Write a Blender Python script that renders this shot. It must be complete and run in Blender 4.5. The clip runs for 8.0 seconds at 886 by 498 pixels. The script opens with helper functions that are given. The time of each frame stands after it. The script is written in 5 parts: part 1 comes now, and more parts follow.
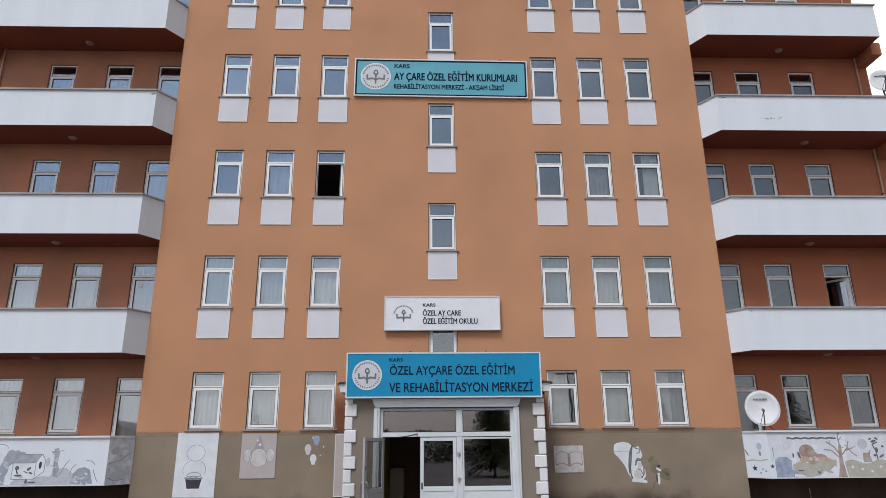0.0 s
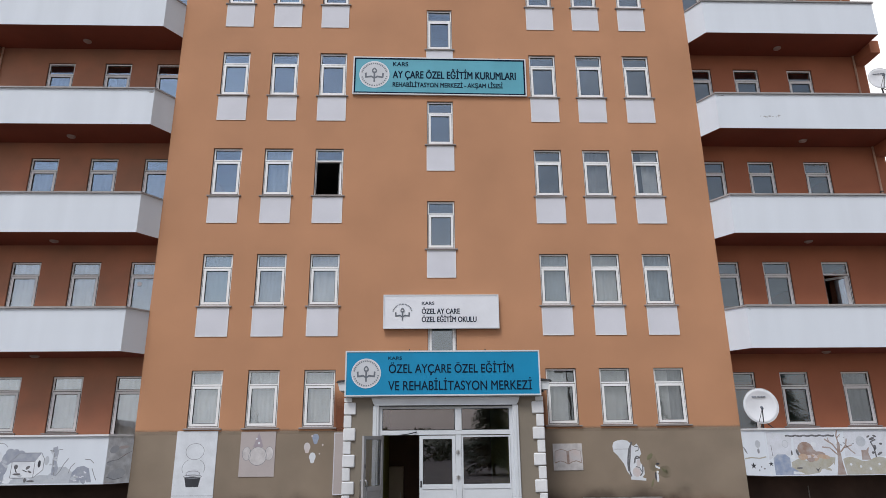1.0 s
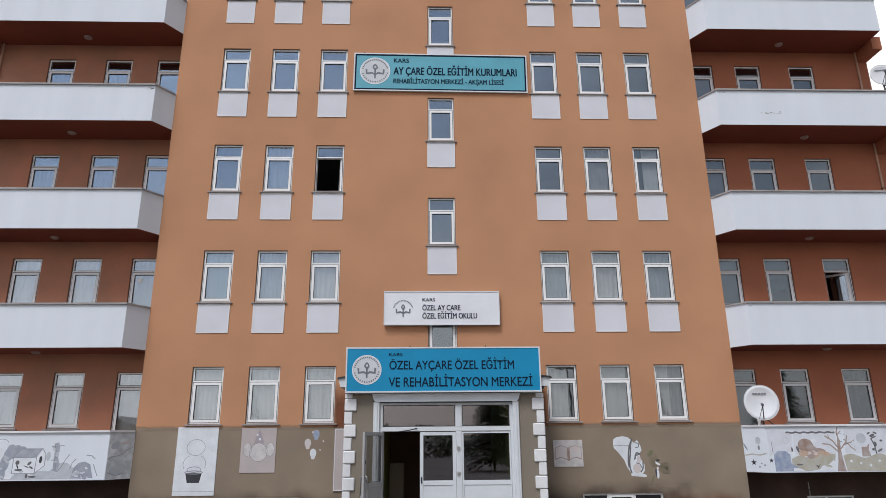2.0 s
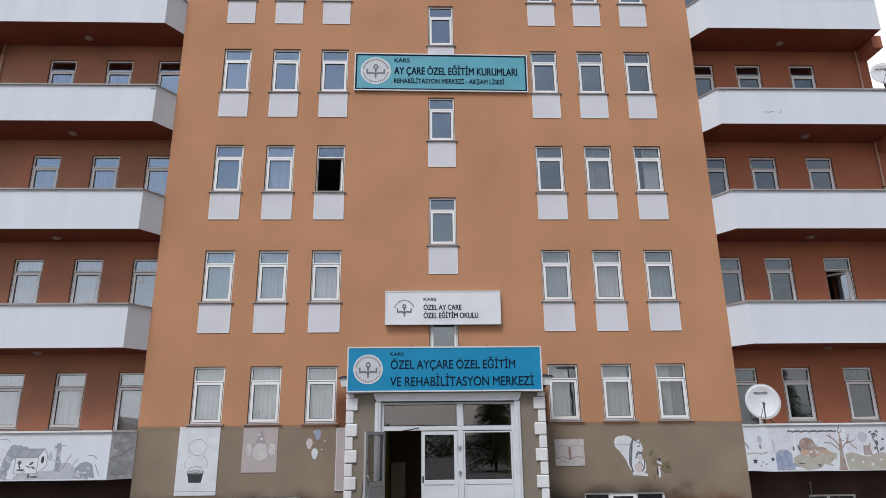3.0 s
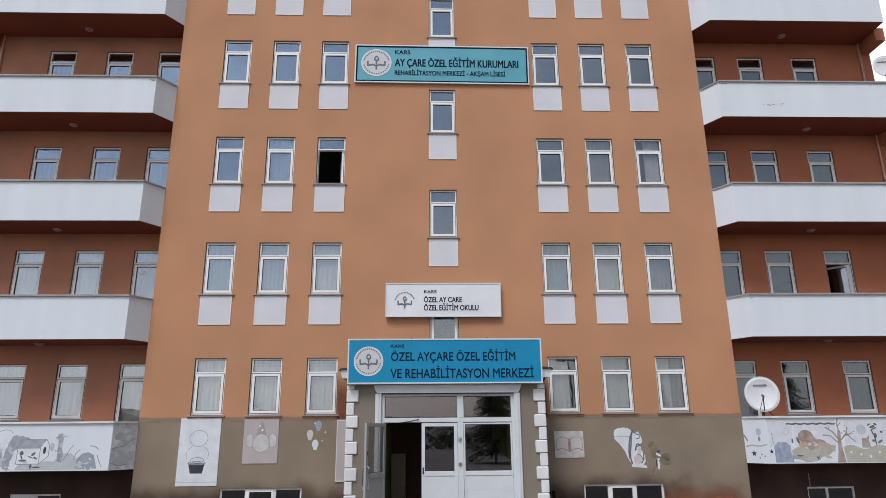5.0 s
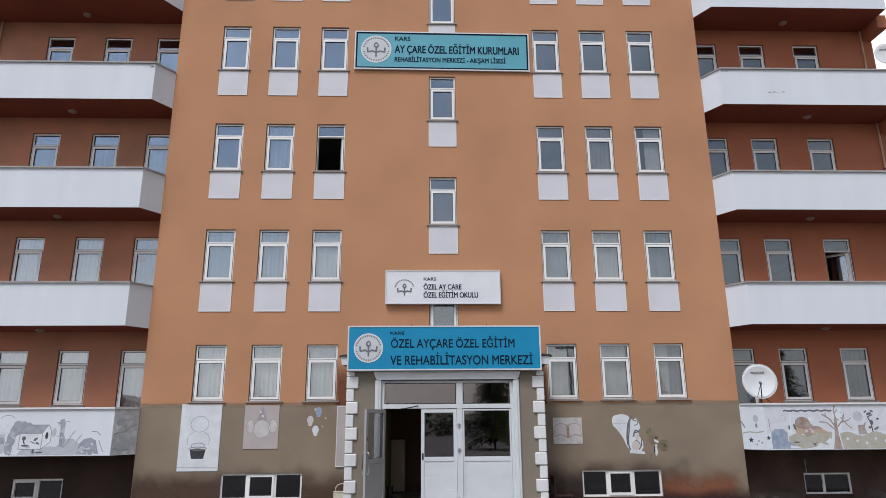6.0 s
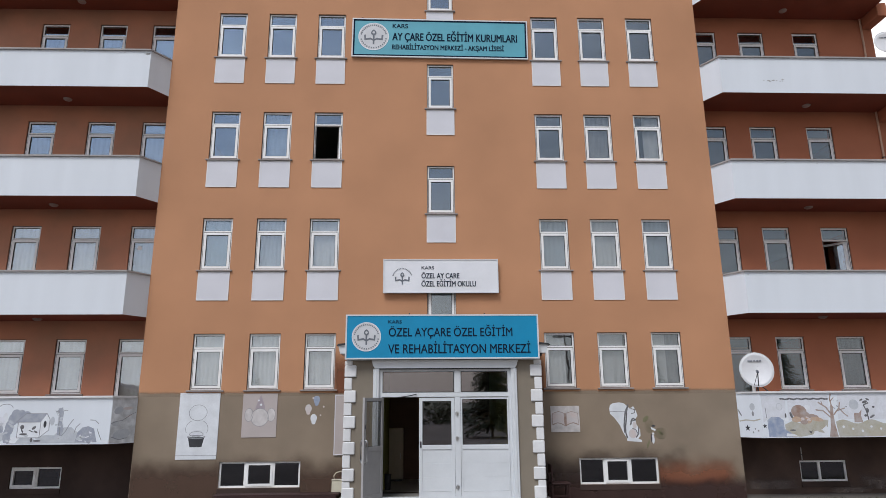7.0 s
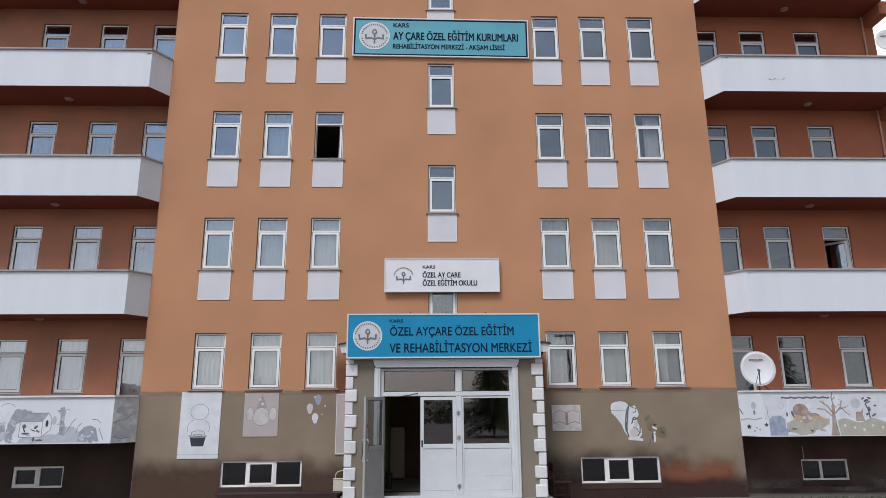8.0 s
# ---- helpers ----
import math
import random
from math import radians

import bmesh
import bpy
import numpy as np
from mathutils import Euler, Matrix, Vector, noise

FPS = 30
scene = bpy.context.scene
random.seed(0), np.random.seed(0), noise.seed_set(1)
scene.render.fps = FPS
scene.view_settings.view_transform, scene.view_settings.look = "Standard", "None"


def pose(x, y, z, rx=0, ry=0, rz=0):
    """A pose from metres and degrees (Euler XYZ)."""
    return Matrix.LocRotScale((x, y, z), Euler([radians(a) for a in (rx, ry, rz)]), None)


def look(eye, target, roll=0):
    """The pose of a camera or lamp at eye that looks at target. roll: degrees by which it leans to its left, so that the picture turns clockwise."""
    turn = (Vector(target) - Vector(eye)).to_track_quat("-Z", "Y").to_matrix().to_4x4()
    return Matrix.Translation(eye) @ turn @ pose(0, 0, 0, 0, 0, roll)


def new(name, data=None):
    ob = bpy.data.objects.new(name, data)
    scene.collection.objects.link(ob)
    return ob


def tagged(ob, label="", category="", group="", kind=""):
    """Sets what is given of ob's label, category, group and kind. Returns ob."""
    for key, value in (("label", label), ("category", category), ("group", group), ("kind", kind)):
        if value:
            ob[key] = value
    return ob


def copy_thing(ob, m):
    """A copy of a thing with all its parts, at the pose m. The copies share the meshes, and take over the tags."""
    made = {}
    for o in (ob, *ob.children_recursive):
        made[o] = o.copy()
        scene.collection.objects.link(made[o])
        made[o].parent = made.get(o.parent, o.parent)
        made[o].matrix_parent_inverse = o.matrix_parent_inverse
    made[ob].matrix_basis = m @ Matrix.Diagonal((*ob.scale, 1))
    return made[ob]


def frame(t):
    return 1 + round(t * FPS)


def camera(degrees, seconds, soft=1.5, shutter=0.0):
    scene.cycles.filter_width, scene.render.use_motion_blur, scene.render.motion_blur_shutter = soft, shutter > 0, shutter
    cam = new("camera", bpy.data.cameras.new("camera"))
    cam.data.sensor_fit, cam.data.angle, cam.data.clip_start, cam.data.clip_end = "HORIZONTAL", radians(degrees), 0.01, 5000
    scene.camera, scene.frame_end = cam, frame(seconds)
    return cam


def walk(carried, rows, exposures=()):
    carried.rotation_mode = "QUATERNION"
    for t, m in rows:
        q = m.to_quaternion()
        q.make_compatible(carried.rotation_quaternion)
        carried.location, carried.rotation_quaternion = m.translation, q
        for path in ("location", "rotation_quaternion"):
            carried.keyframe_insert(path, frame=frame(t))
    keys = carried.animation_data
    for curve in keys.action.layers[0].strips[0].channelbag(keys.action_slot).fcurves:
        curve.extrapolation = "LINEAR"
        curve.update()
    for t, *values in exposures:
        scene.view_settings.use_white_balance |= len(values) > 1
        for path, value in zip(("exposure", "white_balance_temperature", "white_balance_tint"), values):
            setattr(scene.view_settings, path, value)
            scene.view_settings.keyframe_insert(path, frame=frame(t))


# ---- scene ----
cam = camera(68.5, 8.0, soft=0.75)
PATH = [
    (0, (-0.356, -16.475, 1.909), (-0.2912, -14.5609, 2.4868), -0.49),
    (0.5, (-0.361, -16.475, 1.906), (-0.2961, -14.5602, 2.4793), -0.43),
    (1, (-0.356, -16.470, 1.903), (-0.2877, -14.5547, 2.4764), -0.58),
    (1.5, (-0.345, -16.468, 1.901), (-0.2797, -14.5506, 2.4651), -0.51),
    (3, (-0.352, -16.471, 1.879), (-0.2893, -14.5530, 2.4437), -0.62),
    (3.5, (-0.351, -16.474, 1.878), (-0.2902, -14.5558, 2.4400), -0.73),
    (4, (-0.353, -16.475, 1.875), (-0.2898, -14.5554, 2.4328), -0.77),
    (4.5, (-0.354, -16.473, 1.874), (-0.2920, -14.5517, 2.4267), -0.61),
    (6, (-0.353, -16.503, 1.852), (-0.2909, -14.5694, 2.3589), -0.39),
    (6.5, (-0.353, -16.491, 1.850), (-0.2877, -14.5513, 2.3338), -0.41),
    (7, (-0.356, -16.476, 1.848), (-0.2870, -14.5344, 2.3229), -0.43),
    (7.5, (-0.354, -16.471, 1.846), (-0.2887, -14.5308, 2.3269), -0.45),
    (8, (-0.354, -16.477, 1.841), (-0.2887, -14.5348, 2.3141), -0.48),
]
walk(cam, [(t, look(eye, target, roll)) for t, eye, target, roll in PATH])

# ---- world, sun and exposure ----
world = bpy.data.worlds.new("overcast_world")
scene.world = world
world.use_nodes = True
wn, wl = world.node_tree.nodes, world.node_tree.links
wn.clear()
sky = wn.new("ShaderNodeTexSky")
sky.sky_type, sky.sun_disc = "NISHITA", False
sky.sun_elevation, sky.sun_rotation = radians(55), radians(208)
sky.air_density, sky.dust_density = 1.6, 4.0
sky_dim = wn.new("ShaderNodeVectorMath")
sky_dim.operation = "SCALE"
sky_dim.inputs["Scale"].default_value = 0.10
cloud_noise = wn.new("ShaderNodeTexNoise")
cloud_noise.inputs["Scale"].default_value, cloud_noise.inputs["Detail"].default_value = 3.4, 5
cloud_ramp = wn.new("ShaderNodeValToRGB")
cloud_ramp.color_ramp.elements[0].position, cloud_ramp.color_ramp.elements[0].color = 0.36, (0.49, 0.605, 0.80, 1)
cloud_ramp.color_ramp.elements[1].position, cloud_ramp.color_ramp.elements[1].color = 0.60, (1.06, 1.13, 1.22, 1)
sky_mix = wn.new("ShaderNodeMix")
sky_mix.data_type = "RGBA"
sky_mix.inputs["Factor"].default_value = 0.8
backg, wout = wn.new("ShaderNodeBackground"), wn.new("ShaderNodeOutputWorld")
backg.inputs["Strength"].default_value = 1.0
wl.new(sky.outputs["Color"], sky_dim.inputs[0])
wl.new(cloud_noise.outputs["Fac"], cloud_ramp.inputs["Fac"])
wl.new(sky_dim.outputs[0], sky_mix.inputs["A"])
sky_way, toward, side_gain, cloud_gain = wn.new("ShaderNodeTexCoord"), wn.new("ShaderNodeVectorMath"), wn.new("ShaderNodeMapRange"), wn.new("ShaderNodeVectorMath")
toward.operation, cloud_gain.operation = "DOT_PRODUCT", "MULTIPLY"
toward.inputs[1].default_value = (-0.8, 0.25, 0.5)
side_gain.data_type = "FLOAT_VECTOR"
side_gain.inputs[7].default_value, side_gain.inputs[8].default_value = (-0.26,) * 3, (0.30,) * 3
side_gain.inputs[9].default_value, side_gain.inputs[10].default_value = (0.42, 0.37, 0.335), (0.72, 0.83, 1.04)
wl.new(sky_way.outputs["Generated"], toward.inputs[0])
wl.new(sky_way.outputs["Generated"], cloud_noise.inputs["Vector"])
wl.new(toward.outputs["Value"], side_gain.inputs[6])
wl.new(cloud_ramp.outputs["Color"], cloud_gain.inputs[0])
wl.new(side_gain.outputs[1], cloud_gain.inputs[1])
sky_up, haze_rise, haze_mix = wn.new("ShaderNodeSeparateXYZ"), wn.new("ShaderNodeMapRange"), wn.new("ShaderNodeMix")
haze_rise.interpolation_type = "SMOOTHSTEP"
haze_rise.inputs["From Min"].default_value, haze_rise.inputs["From Max"].default_value = 0.08, 0.42
haze_rise.inputs["To Min"].default_value, haze_rise.inputs["To Max"].default_value = 0.85, 0.0
haze_mix.data_type = "RGBA"
haze_side = wn.new("ShaderNodeMapRange")
haze_side.data_type = "FLOAT_VECTOR"
haze_side.inputs[7].default_value, haze_side.inputs[8].default_value = (-0.50,) * 3, (0.25,) * 3
haze_side.inputs[9].default_value, haze_side.inputs[10].default_value = (0.50, 0.455, 0.435), (1.46, 1.33, 1.26)
wl.new(toward.outputs["Value"], haze_side.inputs[6])
wl.new(haze_side.outputs[1], haze_mix.inputs["B"])
wl.new(sky_way.outputs["Generated"], sky_up.inputs[0])
wl.new(sky_up.outputs["Z"], haze_rise.inputs["Value"])
wl.new(haze_rise.outputs["Result"], haze_mix.inputs["Factor"])
wl.new(cloud_gain.outputs[0], haze_mix.inputs["A"])
north_rise, north_mix = wn.new("ShaderNodeMapRange"), wn.new("ShaderNodeMix")
north_rise.interpolation_type = "SMOOTHSTEP"
north_rise.inputs["From Min"].default_value, north_rise.inputs["From Max"].default_value = 0.05, 0.60
north_mix.data_type = "RGBA"
north_mix.inputs["B"].default_value = (1.40, 1.38, 1.38, 1)
wl.new(sky_up.outputs["Y"], north_rise.inputs["Value"])
wl.new(north_rise.outputs["Result"], north_mix.inputs["Factor"])
wl.new(haze_mix.outputs["Result"], north_mix.inputs["A"])
wl.new(north_mix.outputs["Result"], sky_mix.inputs["B"])
wl.new(sky_mix.outputs["Result"], backg.inputs["Color"])
wl.new(backg.outputs[0], wout.inputs[0])
sun_data = bpy.data.lights.new("sun", "SUN")
sun_data.energy, sun_data.angle, sun_data.color = 1.85, radians(22), (1.0, 0.985, 0.965)
sun = new("sun", sun_data)
sun.matrix_world = look((-11, -21, 34), (0, 0, 0))
scene.view_settings.exposure = 0.20


# ---- materials ----
def material(name, color, rough=0.8, grain=0.12, grain_scale=40.0, stain=0.15, stain_scale=0.8, bump=0.15, metal=0.0, streak=False, tint=None, spec=0.4):
    """Paint, plaster or the like: a colour with fine grain, broad stains and a little relief, at real size."""
    m = bpy.data.materials.new(name)
    m.use_nodes = True
    n, l = m.node_tree.nodes, m.node_tree.links
    b = n["Principled BSDF"]
    geo = n.new("ShaderNodeNewGeometry")
    fine, wide = n.new("ShaderNodeTexNoise"), n.new("ShaderNodeTexNoise")
    fine.inputs["Scale"].default_value, fine.inputs["Detail"].default_value = grain_scale, 4
    wide.inputs["Scale"].default_value, wide.inputs["Detail"].default_value = stain_scale, 6
    l.new(geo.outputs["Position"], fine.inputs["Vector"])
    if streak:
        stretch = n.new("ShaderNodeVectorMath")
        stretch.operation = "MULTIPLY"
        stretch.inputs[1].default_value = (3.5, 3.5, 0.5)
        l.new(geo.outputs["Position"], stretch.inputs[0])
        l.new(stretch.outputs[0], wide.inputs["Vector"])
    else:
        l.new(geo.outputs["Position"], wide.inputs["Vector"])
    c = Vector(color)
    stains = n.new("ShaderNodeValToRGB")
    stains.color_ramp.elements[0].position, stains.color_ramp.elements[1].position = 0.32, 0.68
    dark = c * (1 - stain) if tint is None else c.lerp(Vector(tint), stain)
    stains.color_ramp.elements[0].color, stains.color_ramp.elements[1].color = (*dark, 1), (*(c * (1 + stain * 0.4)), 1)
    l.new(wide.outputs["Fac"], stains.inputs["Fac"])
    level = n.new("ShaderNodeMapRange")
    level.inputs["To Min"].default_value, level.inputs["To Max"].default_value = 1 - grain, 1 + grain
    l.new(fine.outputs["Fac"], level.inputs["Value"])
    scaled = n.new("ShaderNodeVectorMath")
    scaled.operation = "SCALE"
    l.new(stains.outputs["Color"], scaled.inputs[0])
    l.new(level.outputs["Result"], scaled.inputs["Scale"])
    l.new(scaled.outputs[0], b.inputs["Base Color"])
    relief = n.new("ShaderNodeBump")
    relief.inputs["Strength"].default_value, relief.inputs["Distance"].default_value = bump, 0.01
    l.new(fine.outputs["Fac"], relief.inputs["Height"])
    l.new(relief.outputs["Normal"], b.inputs["Normal"])
    b.inputs["Roughness"].default_value, b.inputs["Metallic"].default_value = rough, metal
    b.inputs["Specular IOR Level"].default_value = spec
    return m


def glass(name, gloss=0.12, tint=(0.99, 0.995, 0.995), sheen=(0.78, 0.87, 1.0), ripple=0.16):
    """Window glass: clear, with the mirror of two panes on it."""
    m = bpy.data.materials.new(name)
    m.use_nodes = True
    n, l = m.node_tree.nodes, m.node_tree.links
    n.clear()
    out, mix = n.new("ShaderNodeOutputMaterial"), n.new("ShaderNodeMixShader")
    clear, shine, facing = n.new("ShaderNodeBsdfTransparent"), n.new("ShaderNodeBsdfGlossy"), n.new("ShaderNodeLayerWeight")
    clear.inputs["Color"].default_value = (*tint, 1)
    shine.inputs["Color"].default_value = (*sheen, 1)
    shine.inputs["Roughness"].default_value = 0.015
    facing.inputs["Blend"].default_value = 0.5
    steep = n.new("ShaderNodeMath")
    steep.operation = "POWER"
    steep.inputs[1].default_value = 5.0
    l.new(facing.outputs["Facing"], steep.inputs[0])
    add = n.new("ShaderNodeMath")
    add.inputs[1].default_value = gloss
    wave, relief = n.new("ShaderNodeTexNoise"), n.new("ShaderNodeBump")
    wave.inputs["Scale"].default_value = 1.6
    relief.inputs["Strength"].default_value, relief.inputs["Distance"].default_value = ripple, 0.01
    own, place, shift = n.new("ShaderNodeObjectInfo"), n.new("ShaderNodeNewGeometry"), n.new("ShaderNodeVectorMath")
    shift.operation = "ADD"
    l.new(place.outputs["Position"], shift.inputs[0])
    l.new(own.outputs["Random"], shift.inputs[1])
    l.new(shift.outputs[0], wave.inputs["Vector"])
    l.new(wave.outputs["Fac"], relief.inputs["Height"])
    l.new(relief.outputs["Normal"], shine.inputs["Normal"])
    l.new(steep.outputs[0], add.inputs[0])
    l.new(add.outputs[0], mix.inputs["Fac"])
    l.new(clear.outputs[0], mix.inputs[1])
    l.new(shine.outputs[0], mix.inputs[2])
    l.new(mix.outputs[0], out.inputs["Surface"])
    return m


ORANGE = material("orange_plaster", (0.506, 0.256, 0.138), 0.9, 0.10, 60, 0.12, 0.5, 0.25)
RUST = material("rust_plaster", (0.44, 0.163, 0.088), 0.9, 0.10, 60, 0.14, 0.6, 0.25)
# less red than RUST: the camera's colour shading put into the west wall
RUST_WEST = material("west_rust_plaster", (0.42, 0.178, 0.106), 0.9, 0.10, 60, 0.5, 0.9, 0.25, tint=(0.29, 0.18, 0.12))
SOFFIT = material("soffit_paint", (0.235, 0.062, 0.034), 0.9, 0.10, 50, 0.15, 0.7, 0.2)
DADO = material("grey_brown_dado", (0.27, 0.212, 0.155), 0.9, 0.12, 55, 0.16, 0.9, 0.3)
# wing feet, much darker than the walls above, the west one darkest
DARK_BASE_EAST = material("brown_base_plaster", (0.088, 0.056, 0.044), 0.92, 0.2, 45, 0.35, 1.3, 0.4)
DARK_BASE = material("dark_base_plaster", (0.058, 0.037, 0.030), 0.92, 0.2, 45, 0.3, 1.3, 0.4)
WHITE = material("white_wall_paint", (0.70, 0.74, 0.785), 0.8, 0.05, 50, 0.05, 0.5, 0.15, streak=True)
PANEL = material("pale_apron_paint", (0.66, 0.66, 0.70), 0.8, 0.05, 50, 0.06, 1.2, 0.15)
PVC = material("white_pvc", (0.85, 0.85, 0.84), 0.35, 0.03, 30, 0.05, 2.0, 0.03)
STONE = material("grey_sill_stone", (0.30, 0.27, 0.255), 0.7, 0.15, 80, 0.15, 3.0, 0.1)
COPING = material("grey_coping", (0.36, 0.34, 0.33), 0.75, 0.12, 60, 0.2, 2.0, 0.15)
QUOIN = material("white_quoin_stone", (0.74, 0.74, 0.74), 0.75, 0.06, 60, 0.12, 3.0, 0.3)
CURTAIN = material("sheer_curtain", (0.70, 0.695, 0.67), 0.9, 0.06, 30, 0.1, 4.0, 0.1)
INSIDE = material("inner_wall_paint", (0.30, 0.27, 0.22), 0.9, 0.06, 30, 0.1, 1.0, 0.1)
# sash gaskets, and the shade painted round the window frames
GAP_AND_SHADE = material("dark_grey_joint_and_shade", (0.10, 0.085, 0.08), 0.9, 0.1, 30, 0.1, 2.0, 0.0)
# pane seals, and the shade drawn round the door's transom lights
SEAL_AND_SHADE = material("black_seal_and_shade", (0.02, 0.02, 0.02), 0.6, 0.05, 30, 0.05, 1.0, 0.0)
GLASS = glass("window_glass", 0.19, sheen=(0.74, 0.87, 1.0))
CELLAR_GLASS = glass("cellar_glass", 0.10, (0.32, 0.32, 0.33), (0.9, 0.9, 1.0))
GROUND = material("worn_forecourt", (0.12, 0.107, 0.095), 0.95, 0.3, 25, 0.3, 0.4, 0.5)
CONCRETE = material("concrete", (0.26, 0.25, 0.235), 0.9, 0.15, 40, 0.2, 0.8, 0.3)


# ---- builders ----
def box(bm, x0, x1, y0, y1, z0, z1, bevel=0.0):
    vs = [bm.verts.new((x, y, z)) for x in (x0, x1) for y in (y0, y1) for z in (z0, z1)]
    fs = [bm.faces.new([vs[i] for i in q]) for q in ((0, 1, 3, 2), (4, 6, 7, 5), (0, 4, 5, 1), (2, 3, 7, 6), (0, 2, 6, 4), (1, 5, 7, 3))]
    if bevel:
        edges = list({e for f in fs for e in f.edges})
        bmesh.ops.bevel(bm, geom=edges, offset=bevel, segments=1, affect="EDGES", profile=0.5)
    return bm


def one_box(x0, x1, y0, y1, z0, z1, bevel=0.0):
    return box(bmesh.new(), x0, x1, y0, y1, z0, z1, bevel)


def prism(bm, outline, y0, y1):
    """A flat shape drawn in x and z, thickened from y0 (front) to y1."""
    front, back = [bm.verts.new((x, y0, z)) for x, z in outline], [bm.verts.new((x, y1, z)) for x, z in outline]
    bm.faces.new(front), bm.faces.new(back[::-1])
    for i in range(len(outline)):
        j = (i + 1) % len(outline)
        bm.faces.new((front[i], back[i], back[j], front[j]))
    return bm


def plan_prism(bm, outline, z0, z1):
    """A shape drawn in x and y, thickened from z0 to z1."""
    low, high = [bm.verts.new((x, y, z0)) for x, y in outline], [bm.verts.new((x, y, z1)) for x, y in outline]
    bm.faces.new(low), bm.faces.new(high)
    for i in range(len(outline)):
        j = (i + 1) % len(outline)
        bm.faces.new((low[i], low[j], high[j], high[i]))
    return bm


def tube(bm, points, radius, sides=8):
    """A round bar along a line of points."""
    rings = []
    pts = [Vector(p) for p in points]
    for i, p in enumerate(pts):
        way = (pts[min(i + 1, len(pts) - 1)] - pts[max(i - 1, 0)]).normalized()
        q = way.to_track_quat("Z", "Y")
        rings.append([bm.verts.new(p + q @ Vector((math.cos(a) * radius, math.sin(a) * radius, 0))) for a in (2 * math.pi * k / sides for k in range(sides))])
    for a, b in zip(rings, rings[1:]):
        for k in range(sides):
            bm.faces.new((a[k], a[(k + 1) % sides], b[(k + 1) % sides], b[k]))
    bm.faces.new(rings[0][::-1]), bm.faces.new(rings[-1])
    return bm


def oval(cx, cz, rx, rz, n=24, lean=0.0):
    c, s = math.cos(lean), math.sin(lean)
    return [(cx + c * rx * math.cos(a) - s * rz * math.sin(a), cz + s * rx * math.cos(a) + c * rz * math.sin(a)) for a in (2 * math.pi * k / n for k in range(n))]


def mesh_of(name, bm, mat, smooth=False):
    bmesh.ops.recalc_face_normals(bm, faces=bm.faces)
    me = bpy.data.meshes.new(name)
    bm.to_mesh(me)
    bm.free()
    me.materials.append(mat)
    if smooth:
        for p in me.polygons:
            p.use_smooth = True
    return me


def part(name, bm, mat, parent=None, label="", smooth=False):
    ob = new(name, mesh_of(name, bm, mat, smooth))
    ob.parent = parent
    return tagged(ob, label)


def thing(name, label, category, m=None, group="", kind=""):
    ob = tagged(new(name), label, category, group, kind)
    ob.matrix_world = m or Matrix()
    return ob


def single(name, bm, mat, label, category, group="", kind="", smooth=False):
    return tagged(new(name, mesh_of(name, bm, mat, smooth)), label, category, group, kind)


def holed_wall(x0, x1, z0, z1, y0, y1, holes):
    """A wall from y0 (face) to y1 with rectangular openings (x0, x1, z0, z1) right through it."""
    xs = sorted({x0, x1, *(v for h in holes for v in h[:2])})
    zs = sorted({z0, z1, *(v for h in holes for v in h[2:])})
    bm = bmesh.new()
    solid = {}
    for i in range(len(xs) - 1):
        for j in range(len(zs) - 1):
            cx, cz = (xs[i] + xs[i + 1]) / 2, (zs[j] + zs[j + 1]) / 2
            solid[i, j] = not any(h[0] < cx < h[1] and h[2] < cz < h[3] for h in holes)
    grid = {}

    def v(i, j, y):
        if (i, j, y) not in grid:
            grid[i, j, y] = bm.verts.new((xs[i], y, zs[j]))
        return grid[i, j, y]

    for (i, j), full in solid.items():
        if not full:
            continue
        for y in (y0, y1):
            bm.faces.new((v(i, j, y), v(i + 1, j, y), v(i + 1, j + 1, y), v(i, j + 1, y)))
        for (di, dj), (a, b) in (((-1, 0), ((i, j), (i, j + 1))), ((1, 0), ((i + 1, j), (i + 1, j + 1))), ((0, -1), ((i, j), (i + 1, j))), ((0, 1), ((i, j + 1), (i + 1, j + 1)))):
            if not solid.get((i + di, j + dj), False):
                bm.faces.new((v(*a, y0), v(*b, y0), v(*b, y1), v(*a, y1)))
    return bm


def holed_sheet(x0, x1, z0, z1, y, holes):
    """A thin coat of paint or dirt on a wall's face, with openings left free."""
    bm = holed_wall(x0, x1, z0, z1, y, y + 0.5, holes)
    bmesh.ops.delete(bm, geom=[v for v in bm.verts if v.co.y > y + 0.2], context="VERTS")
    return bm


# ---- plan ----
MID = 0.17                      # the facade is the same on both sides of this line
BLOCK_L, BLOCK_R, ROOF = -7.22, 7.56, 17.3
WING_Y, WING_L, WING_R = 0.62, -13.0, 13.26
GROUND_Z = -0.32
COLUMNS = (-5.625, -4.24, -2.86, 3.165, 4.525, 5.91)
STAIR_X = 0.187
WIN_W, WIN_H = 0.775, 1.38
FLOOR_TOPS = (3.695, 6.70, 9.72, 12.74, 15.755)     # window heads of the block
STAIR_TOPS = (5.18, 8.185, 11.205, 14.24)
WING_TOPS = (3.635, 6.655, 9.675, 12.72, 15.74)
SLABS = (1.095, 4.11, 7.122, 10.152, 13.20, 16.2)           # undersides of the balconies
DADO_Z = 2.21
LEFT_WING = ((-10.85, -9.31), (-10.86, -9.29), (-10.86, -9.23), (-10.87, -9.23), (-10.86, -9.22))
RIGHT_WING = ((9.48, 11.14), (9.49, 11.15)) + ((9.505, 11.165),) * 3
LEFT_DOOR, RIGHT_DOOR = -7.73, 8.05

